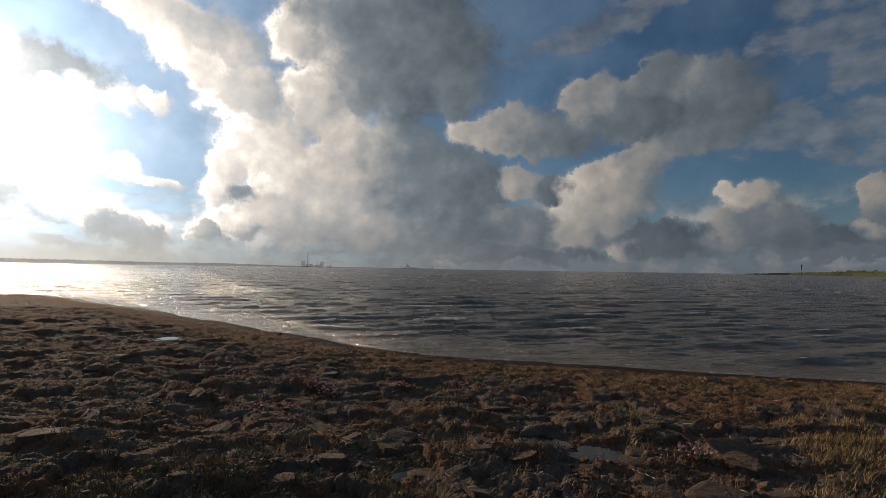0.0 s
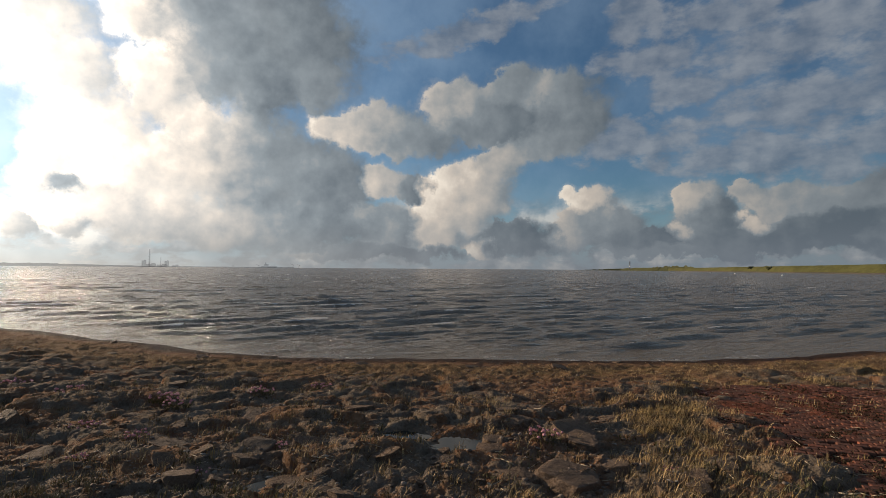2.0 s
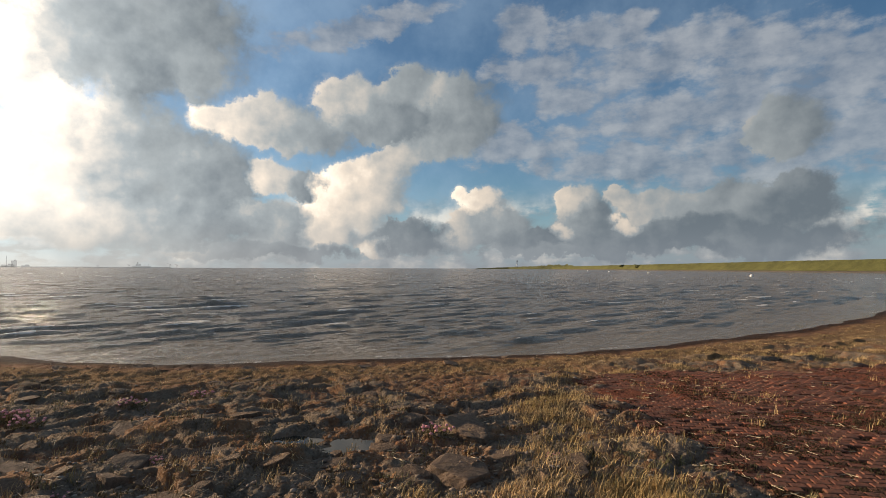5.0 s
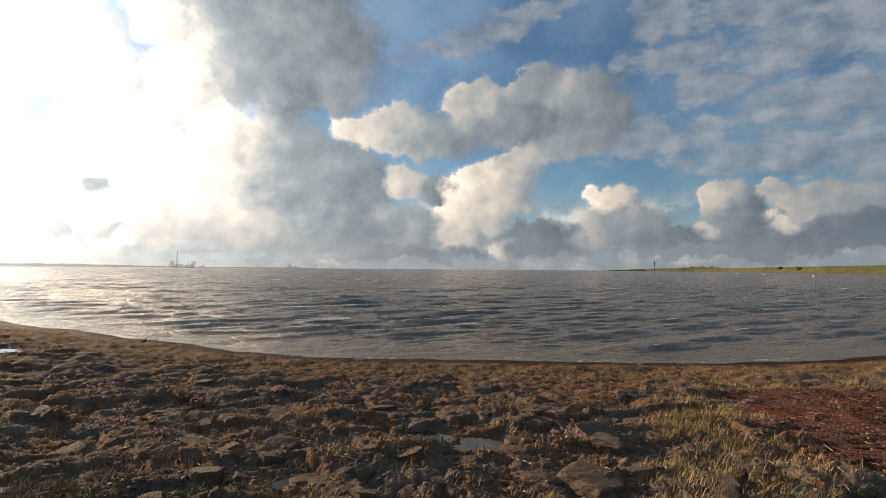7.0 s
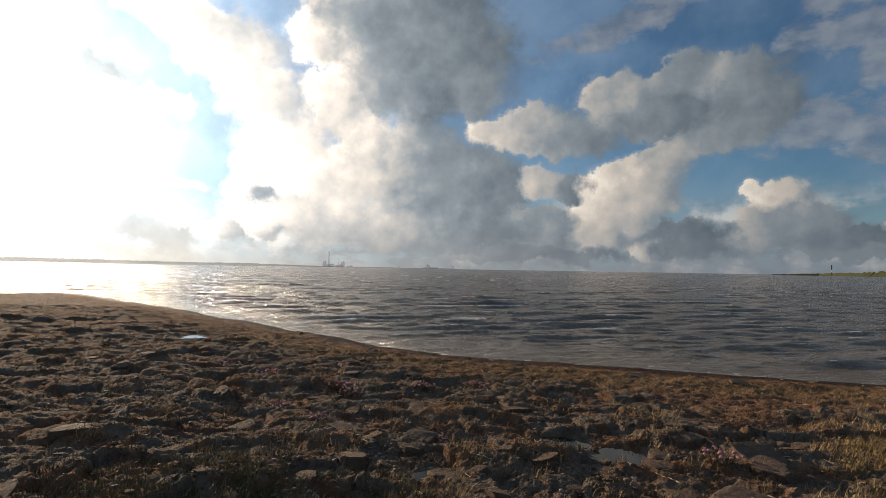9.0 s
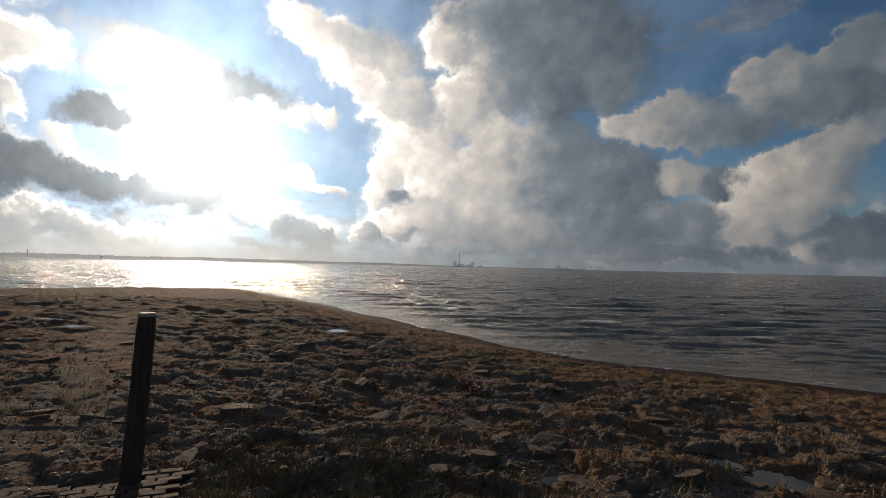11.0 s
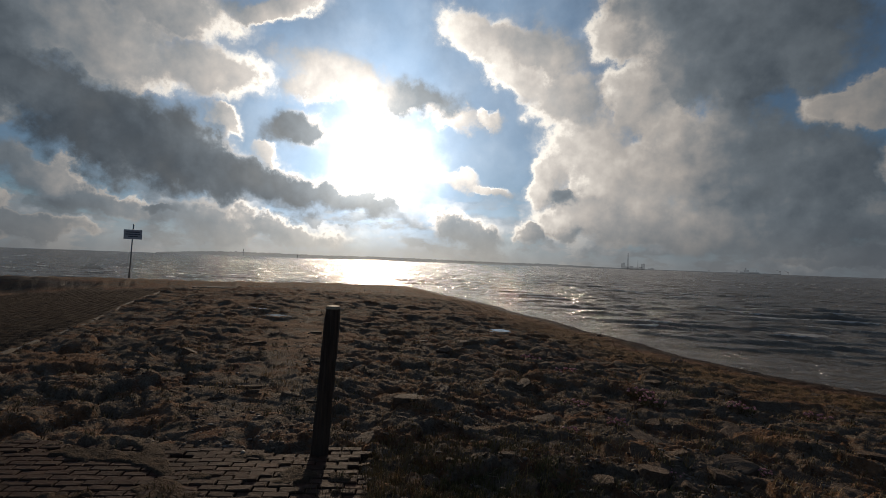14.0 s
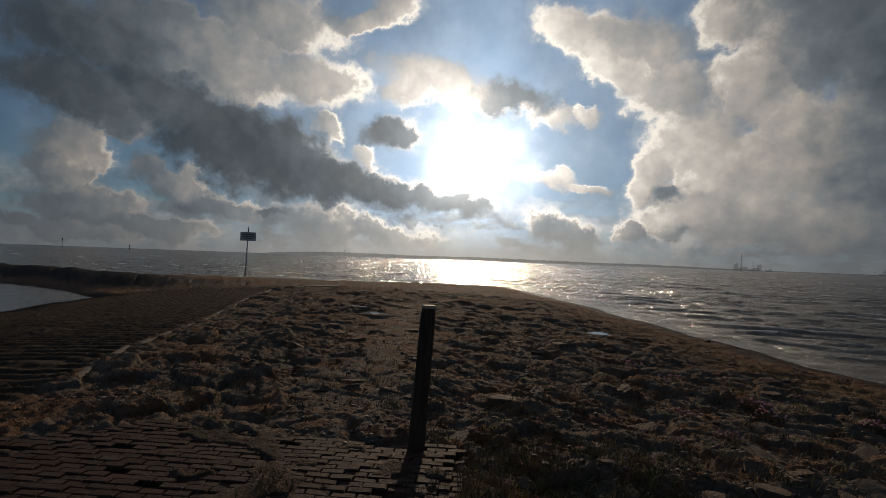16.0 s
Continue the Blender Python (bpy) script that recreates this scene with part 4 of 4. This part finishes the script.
def stone_mesh(seed, slab):
    rng = random.Random(seed)
    bm = bmesh.new()
    bmesh.ops.create_icosphere(bm, subdivisions=3, radius=1)
    planes = []
    for k in range(6):
        a = k * math.tau / 6 + rng.uniform(-0.5, 0.5)
        planes.append((Vector((math.cos(a), math.sin(a), rng.uniform(-0.1, 0.25))).normalized(), rng.uniform(0.45, 0.8)))
    planes.append((Vector((rng.uniform(-0.15, 0.15), rng.uniform(-0.15, 0.15), 1)).normalized(), slab))
    off = Vector((rng.uniform(0, 50), rng.uniform(0, 50), 0))
    for v in bm.verts:
        for n, d in planes:
            over = v.co.dot(n) - d
            if over > 0:
                v.co -= n * over * 0.93
        v.co += Vector((1, 1, 0.6)) * 0.05 * noise.noise(v.co * 3.5 + off)
        v.co *= 1 + 0.10 * noise.noise(v.co * 1.6 + off)
    mesh = bpy.data.meshes.new("stone")
    bm.to_mesh(mesh)
    bm.free()
    mesh.materials.append(M_STONE)
    return mesh


def build_stones():
    meshes = [stone_mesh(k, 0.22 + 0.03 * (k % 5)) for k in range(10)]
    rng = random.Random(11)
    spots = [(-0.49, 6.09, 0.16), (3.87, 6.26, 0.22), (2.06, 5.56, 0.22), (1.98, 4.79, 0.24), (2.3, 4.35, 0.36), (1.43, 5.46, 0.13), (-0.12, 4.95, 0.26),
             (0.18, 4.39, 0.28), (-1.0, 4.97, 0.24), (2.03, 6.7, 0.26), (1.3, 5.17, 0.24), (2.8, 6.0, 0.2), (3.3, 3.95, 0.2), (3.85, 4.2, 0.16),
             (0.43, 5.6, 0.14), (-1.76, 9.36, 0.4), (1.0, 4.6, 0.16), (0.7, 7.4, 0.3), (2.9, 5.2, 0.3)]
    spots += SLABS
    while len(spots) < 300:
        a, r = radians(rng.uniform(-42, 62)), 3.5 * (18 / 3.5) ** rng.random()
        x, y = -math.sin(a) * r, math.cos(a) * r
        if x > 4.3 and y < 8.5 or min(math.hypot(x - px, y - py) - pr for px, py, pr in POOLS) < 0.15:
            continue
        spots.append((x, y, 0.05 + 0.21 * rng.random() ** 1.8 * (1 if r < 9 else 1.3)))
    xs, ys = np.array([q[0] for q in spots]), np.array([q[1] for q in spots])
    zs = ground_z(xs, ys)
    _, pave, ramp = zones(xs, ys)
    land = shore_depth(xs, ys)
    for (x, y, r), z, pv, rp, s in zip(spots, zs, pave, ramp, land):
        if pv > 0.1 or rp > 0.1 or s < 0.8:
            continue
        ob = new("stone", meshes[rng.randrange(10)])
        ob.parent = ground
        ob.matrix_basis = pose(x, y, z - r * 0.15, *(rng.uniform(-15, 15) * min(1, 0.2 / r) for _ in range(2)), rng.uniform(0, 360)) @ Matrix.Diagonal((r * rng.uniform(0.8, 1.35), r * rng.uniform(0.6, 0.95), r * rng.uniform(0.65, 1.1) * min(1, 0.22 / r), 1))


def scatter(n, weight, r_lo, r_hi, lo, hi, seed, power=1.0):
    """n places, denser towards the stand, kept by the weight of the place."""
    rng = np.random.default_rng(seed)
    xs, ys = [], []
    total = 0
    for _ in range(40):
        a = np.radians(rng.uniform(lo, hi, 20000))
        r = r_lo * (r_hi / r_lo) ** (rng.random(20000) ** power)
        x, y = -np.sin(a) * r, np.cos(a) * r
        ok = rng.random(20000) < weight(x, y)
        xs.append(x[ok]), ys.append(y[ok])
        total += ok.sum()
        if total > n:
            break
    return np.concatenate(xs)[:n], np.concatenate(ys)[:n], rng


def blades(name, x, y, rng, tall, wide, mat, label, category, lean=0.5, parent=None):
    """Grass: each blade is a bent tapering strip."""
    n = len(x)
    z = ground_z(x, y) - 0.005
    h = tall * rng.uniform(0.4, 1.3, n) * (0.4 + 0.6 * smooth01(shore_depth(x, y), 2.5, 5.0))
    w = wide * rng.uniform(0.6, 1.3, n)
    a = rng.uniform(0, math.tau, n)
    bend = lean * rng.uniform(0.2, 1.4, n)
    ux, uy = np.cos(a), np.sin(a)
    tx = ux * bend * 1.1 + 0.22
    ty = uy * bend * 1.1 - 0.10
    root = np.stack([x, y, z], -1)
    side = np.stack([-uy, ux, np.zeros(n)], -1) * (w / 2)[:, None]
    mid = root + np.stack([tx * h * 0.35, ty * h * 0.35, h * 0.6], -1)
    tip = root + np.stack([tx * h, ty * h, h], -1)
    co = np.stack([root - side, root + side, mid + side * 0.7, mid - side * 0.7, tip], 1).reshape(-1, 3)
    i = np.arange(n) * 5
    loops = np.stack([i, i + 1, i + 2, i + 3, i + 3, i + 2, i + 4], -1).ravel()
    starts = np.stack([np.arange(n) * 7, np.arange(n) * 7 + 4], -1).ravel()
    mesh = bpy.data.meshes.new(name)
    mesh.vertices.add(len(co))
    mesh.vertices.foreach_set("co", co.ravel().astype(np.float32))
    mesh.loops.add(len(loops))
    mesh.loops.foreach_set("vertex_index", loops.astype(np.int32))
    mesh.polygons.add(len(starts))
    mesh.polygons.foreach_set("loop_start", starts.astype(np.int32))
    mesh.update(calc_edges=True)
    mesh.materials.append(mat)
    return tagged(new(name, mesh), label, category, kind="stuff")


def tufted(x, y, rng, per, spread):
    """Turns each place into a small tuft."""
    k = rng.integers(per // 2, per + 1, len(x))
    xx, yy = np.repeat(x, k), np.repeat(y, k)
    return xx + rng.normal(0, spread, len(xx)), yy + rng.normal(0, spread, len(yy))


def green_spots(x, y):
    patch = smooth01(fbm(x * 1.1, y * 1.1, 3, 61), 0.42, 0.58)
    near = np.maximum(smooth01(np.hypot(x + 2.0, y - 3.2), 2.4, 0.7), 0.7 * smooth01(np.hypot(x - 3.6, y - 3.2), 1.5, 0.4))
    _, pave, ramp = zones(x, y)
    rock = 0.10 * smooth01(x, 4, 2)
    return np.maximum(near * (0.3 + 0.7 * patch), rock * patch) * (1 - np.clip(pave * 0.9 + ramp, 0, 1)) * (shore_depth(x, y) > 1)


def herby(x, y):
    red, pave, ramp = zones(x, y)
    patch = smooth01(fbm(x * 1.9, y * 1.9, 4, 71), 0.47, 0.58)
    return patch * (1 - np.clip(red + pave * 0.5 + ramp * 0.9, 0, 1)) * (shore_depth(x, y) > 1.4) * off_slabs(x, y) * (1 - 0.8 * np.exp(-(to_line(TRACK, x, y) / 0.6) ** 2))


def red_tufts(x, y):
    red, _, _ = zones(x, y)
    return red * (0.25 + 0.75 * smooth01(fbm(x * 0.8, y * 0.8, 3, 41), 0.45, 0.6))


def build_plants():
    x, y, rng = scatter(5400, grassy, 3.2, 45, -66, 60, 1)
    x, y = tufted(x, y, rng, 13, 0.045)
    blades("dry_grass", x, y, rng, 0.095, 0.0055, M_DRY, "short dry golden grass in tufts over the shore", "grass")
    x, y, rng = scatter(1700, green_spots, 3.2, 14, -62, 75, 2)
    x, y = tufted(x, y, rng, 20, 0.03)
    blades("low_grass", x, y, rng, 0.065, 0.006, M_GREEN, "low dull green grass and herbs between the stones", "grass")
    x, y, rng = scatter(1600, herby, 3.2, 30, -45, 92, 6)
    x, y = tufted(x, y, rng, 12, 0.035)
    blades("brown_herbs", x, y, rng, 0.05, 0.009, M_HERB, "low brownish herbs and dead tufts on the soil", "herbs", 0.9)
    x, y, rng = scatter(7500, red_tufts, 3.5, 24, -66, -25, 3)
    x, y = tufted(x, y, rng, 8, 0.018)
    blades("joint_weeds", x, y, rng, 0.020, 0.013, M_WEED, "dark weeds growing in the joints of the red bricks", "weeds")
    x, y, rng = scatter(1000, lambda x, y: 0.25 + 0.75 * zones(x, y)[0] * 0.6, 3.3, 14, -64, 30, 4)
    keep = (shore_depth(x, y) > 1) & (zones(x, y)[1] < 0.1)
    litter(x[keep], y[keep], rng)


def litter(x, y, rng):
    """Dead straws lying about."""
    n = len(x)
    a, ln = rng.uniform(0, math.tau, n), rng.uniform(0.04, 0.16, n) * rng.uniform(0.5, 1.2, n)
    z = ground_z(x, y) + 0.012
    x2, y2 = x + np.cos(a) * ln, y + np.sin(a) * ln
    z2 = ground_z(x2, y2) + 0.014
    verts, faces = [], []
    for k in range(n):
        w = 0.0022
        sx, sy = -math.sin(a[k]) * w, math.cos(a[k]) * w
        b = len(verts)
        verts += [(x[k] - sx, y[k] - sy, z[k]), (x[k] + sx, y[k] + sy, z[k]), (x[k], y[k], z[k] + 0.004),
                  (x2[k] - sx, y2[k] - sy, z2[k]), (x2[k] + sx, y2[k] + sy, z2[k]), (x2[k], y2[k], z2[k] + 0.004)]
        faces += [(b, b + 3, b + 5, b + 2), (b + 1, b + 2, b + 5, b + 4), (b, b + 1, b + 4, b + 3)]
    tagged(sheet("straw_litter", verts, faces, M_STRAW, False), "pale dead straws scattered on the ground", "straw", kind="stuff")


def build_pebbles():
    def w(x, y):
        red, pave, ramp = zones(x, y)
        return (1 - np.clip(red * 0.9 + pave + ramp * 0.8, 0, 1)) * (0.15 + 0.85 * smooth01(fbm(x * 0.7, y * 0.7, 3, 81), 0.42, 0.6)) * (shore_depth(x, y) > 1.2)
    x, y, rng = scatter(9000, w, 3.2, 30, -60, 90, 5)
    bm = bmesh.new()
    bmesh.ops.create_icosphere(bm, subdivisions=1, radius=1)
    base = np.array([v.co[:] for v in bm.verts])
    tri = np.array([[v.index for v in f.verts] for f in bm.faces])
    bm.free()
    n, m = len(x), len(base)
    r = 0.008 + 0.030 * rng.random(n) ** 3
    z = ground_z(x, y)
    a = rng.uniform(0, math.tau, n)
    sq = np.stack([rng.uniform(0.7, 1.4, n), rng.uniform(0.6, 1.0, n), rng.uniform(0.25, 0.5, n)], -1) * r[:, None]
    jit = 1 + rng.uniform(-0.22, 0.22, (n, m, 1))
    q = base[None] * jit * sq[:, None]
    ca, sa = np.cos(a)[:, None], np.sin(a)[:, None]
    co = np.stack([q[..., 0] * ca - q[..., 1] * sa + x[:, None], q[..., 0] * sa + q[..., 1] * ca + y[:, None], q[..., 2] + (z + r * 0.15)[:, None]], -1).reshape(-1, 3)
    loops = (tri[None] + (np.arange(n) * m)[:, None, None]).ravel()
    mesh = bpy.data.meshes.new("gravel")
    mesh.vertices.add(len(co))
    mesh.vertices.foreach_set("co", co.ravel().astype(np.float32))
    mesh.loops.add(len(loops))
    mesh.loops.foreach_set("vertex_index", loops.astype(np.int32))
    mesh.polygons.add(len(loops) // 3)
    mesh.polygons.foreach_set("loop_start", np.arange(0, len(loops), 3, dtype=np.int32))
    mesh.update(calc_edges=True)
    mesh.materials.append(M_GRAVEL)
    tagged(new("gravel", mesh), "small grey and brown stones strewn over the soil", "gravel", kind="stuff")


def gravel(g, p):
    r = island_of(g)
    return {"color": g.ramp(r, [(0.0, (0.07, 0.055, 0.045)), (0.4, (0.15, 0.115, 0.09)), (0.8, (0.19, 0.15, 0.12)), (0.99, (0.27, 0.24, 0.20))])}


M_GRAVEL = material("gravel", gravel, 0.75, 0.15)


def build_pools():
    rng = random.Random(17)
    for px, py, r in POOLS:
        bm = bmesh.new()
        n = 40
        ring = []
        for k in range(n):
            a = k * math.tau / n
            q = r * 1.05 * (1 + 0.6 * noise.noise((math.cos(a) * 1.5 + px, math.sin(a) * 1.5 + py, 0)))
            ring.append(bm.verts.new((q * math.cos(a), q * 0.75 * math.sin(a), 0)))
        top = bm.faces.new(ring)
        made = bmesh.ops.extrude_face_region(bm, geom=[top])
        for v in made["geom"]:
            if isinstance(v, bmesh.types.BMVert):
                v.co.z -= 0.05
        bmesh.ops.recalc_face_normals(bm, faces=bm.faces[:])
        around = [(px + r * 0.5 * math.cos(k), py + r * 0.4 * math.sin(k)) for k in range(7)]
        z = float(np.median(heights([q[0] for q in around], [q[1] for q in around]))) + (0.03 if r < 0.4 else 0.008)
        ob = link("puddle", bm, M_PUDDLE)
        ob.matrix_basis = pose(px, py, z)
        tagged(ob, "shallow puddle of dark water between the stones", "puddle", "puddles")


def build_flowers():
    spots = [(2.53, 5.31, 1.2), (1.22, 4.11, 0.7), (-0.28, 6.05, 0.8), (-1.77, 6.52, 1.0), (-1.65, 7.99, 1.2), (-2.51, 7.22, 1.1), (-1.95, 8.49, 1.3), (-2.05, 5.74, 0.8),
             (-0.6, 8.6, 1.2), (-3.4, 9.2, 1.3), (-0.9, 5.3, 0.7), (3.3, 4.3, 0.6), (0.3, 9.4, 1.2), (-4.6, 10.4, 1.4)]
    rng = random.Random(23)
    first = None
    for x, y, s in spots:
        z = float(heights([x], [y])[0])
        m = pose(x, y, z - 0.01, 0, 0, rng.uniform(0, 360))
        if first is None:
            first = tagged(empty("thrift_clump", x, y, z - 0.01), "low clump of pink sea thrift in flower", "flowers", "thrift clumps")
            bm = bmesh.new()
            for _ in range(260):
                a, r = rng.uniform(0, math.tau), 0.14 * math.sqrt(rng.random())
                b = Vector((r * math.cos(a), r * math.sin(a), 0))
                t = b * 1.25 + Vector((rng.uniform(-0.02, 0.02), rng.uniform(-0.02, 0.02), rng.uniform(0.025, 0.06)))
                w = Vector((-math.sin(a * 3), math.cos(a * 3), 0)) * 0.003
                bm.faces.new([bm.verts.new(q) for q in (b - w, b + w, t)])
            part("cushion", bm, M_LEAF, first, "dark green leaf cushion")
            for _ in range(20):
                a, r, h = rng.uniform(0, math.tau), 0.15 * math.sqrt(rng.random()), rng.uniform(0.055, 0.10)
                top = Vector((r * 1.1 * math.cos(a), r * 1.1 * math.sin(a), h))
                bm = bmesh.new()
                tube(bm, (r * 0.8 * math.cos(a), r * 0.8 * math.sin(a), 0), top, 0.0014, 0.0012, 5)
                stem = part("stem", bm, M_GREEN, first)
                bm = bmesh.new()
                bmesh.ops.create_icosphere(bm, subdivisions=1, radius=rng.uniform(0.013, 0.019), matrix=Matrix.Translation(top) @ Matrix.Diagonal((1, 1, 0.75, 1)))
                for v in bm.verts:
                    v.co += Vector((rng.uniform(-1, 1), rng.uniform(-1, 1), rng.uniform(-1, 1))) * 0.0025
                part("blossom", bm, M_PINK, stem, "pink flower head")
            first.scale = (s, s, s)
        else:
            ob = copy_thing(first, m)
            ob.scale = (s, s, s)


def build_sticks():
    rng = random.Random(29)
    spots = [(1.9, 5.0), (1.35, 5.7), (2.5, 4.6), (-3.6, 7.0), (0.2, 5.2), (2.9, 6.8), (4.4, 3.4), (5.6, 4.0), (1.6, 4.3), (-1.3, 6.0)]
    for x, y in spots:
        ln = rng.uniform(0.15, 0.38)
        a = rng.uniform(0, math.tau)
        pts = [(x + math.cos(a) * ln * (k / 4 - 0.5) + rng.uniform(-0.012, 0.012), y + math.sin(a) * ln * (k / 4 - 0.5) + rng.uniform(-0.012, 0.012)) for k in range(5)]
        zs = heights([q[0] for q in pts], [q[1] for q in pts]) + 0.010
        bm = bmesh.new()
        o = Vector((x, y, float(zs[2])))
        line = [Vector((q[0], q[1], float(z))) - o for q, z in zip(pts, zs)]
        for k in range(4):
            tube(bm, line[k], line[k + 1], 0.0075 - 0.0012 * k, 0.0063 - 0.0012 * k, 7)
        ob = link("driftwood_stick", bm, M_STRAW, None, True)
        ob.matrix_basis = Matrix.Translation(o)
        tagged(ob, "thin bleached stick lying on the soil", "stick", "bleached sticks")


def brick_shape(lx, ly, lz, c):
    """Corners and faces of a brick with worn top edges."""
    a, b = lx / 2, ly / 2
    ring = lambda u, v, z: [(-u, -v, z), (u, -v, z), (u, v, z), (-u, v, z)]
    vs = ring(a, b, -lz) + ring(a, b, -c) + ring(a - c, b - c, 0)
    fs = [(8, 9, 10, 11)]
    for k in range(4):
        j = (k + 1) % 4
        fs += [(k, j, 4 + j, 4 + k), (4 + k, 4 + j, 8 + j, 8 + k)]
    return vs, fs


def lay_bricks(name, poly, turn, lx, ly, gap, near, label, mat_part, mat_rest, drop, sag, seed, loose=1.0):
    thing = tagged(new(name), label, "paving", kind="structure")
    vs, fs = brick_shape(lx, ly, 0.07, 0.008)
    shared = []
    rng = random.Random(seed)
    for k in range(6):
        mesh = bpy.data.meshes.new("brick")
        mesh.from_pydata([(x + rng.uniform(-0.003, 0.003), y + rng.uniform(-0.003, 0.003), z) for x, y, z in vs], [], fs)
        mesh.materials.append(mat_part)
        shared.append(mesh)
    c, s = math.cos(radians(turn)), math.sin(radians(turn))
    us = [x * c + y * s for x, y in poly]
    ws = [-x * s + y * c for x, y in poly]
    spots = []
    w, row = min(ws), 0
    while w < max(ws):
        u = min(us) + (row % 2) * (lx + gap) / 2 + (rng.uniform(-0.03, 0.03) if loose > 1 else 0)
        while u < max(us):
            spots.append((u * c - w * s, u * s + w * c))
            u += lx + gap
        w += ly + gap
        row += 1
    xs, ys = np.array([q[0] for q in spots]), np.array([q[1] for q in spots])
    edge = (fbm(xs * 1.6, ys * 1.6, 4, 21) - 0.5) * 0.5
    ok = (inside(poly, xs, ys) + edge > 0.02) & (xs < np.maximum(2.1 * ys, 1.0) + 0.6) & (np.hypot(xs, ys) > 2.6)
    xs, ys = xs[ok], ys[ok]
    z, _ = lie(xs, ys)
    z = z + (fbm(xs * 0.8, ys * 0.8, 3, 3) - 0.5) * sag
    order = np.argsort(near(xs, ys))
    verts, faces = [], []
    for rank, k in enumerate(order):
        if rng.random() < drop:
            continue
        m = pose(xs[k], ys[k], z[k] + rng.uniform(-0.008, 0.005) * loose, rng.uniform(-2, 2) * loose, rng.uniform(-2, 2) * loose, turn + rng.uniform(-1.5, 1.5) * loose)
        if rank < 300:
            ob = new("brick", shared[rng.randrange(6)])
            ob.parent = thing
            ob.matrix_basis = m
        else:
            b = len(verts)
            verts += [tuple(m @ Vector(v)) for v in vs]
            faces += [tuple(b + j for j in f) for f in fs]
    if verts:
        ob = tagged(sheet("farther_bricks", verts, faces, mat_rest, False), kind="stuff")
        ob.parent = thing


build_pools()
build_flowers()
build_sticks()
build_plants()
build_pebbles()
build_stones()
lay_bricks("brick_paving", PAVE, 39, 0.180, 0.086, 0.008, lambda x, y: np.hypot(x + 3.8, y - 2.6), "worn reddish-brown brick paving with mossy joints", M_PAVER, M_PAVERS, 0.05, 0.03, 41)
lay_bricks("red_brick_slope", RED, -38, 0.135, 0.092, 0.010, lambda x, y: np.hypot(x, y), "old red brick slope with dark weedy joints", M_BRICK, M_BRICKS, 0.12, 0.05, 42, 0.5)
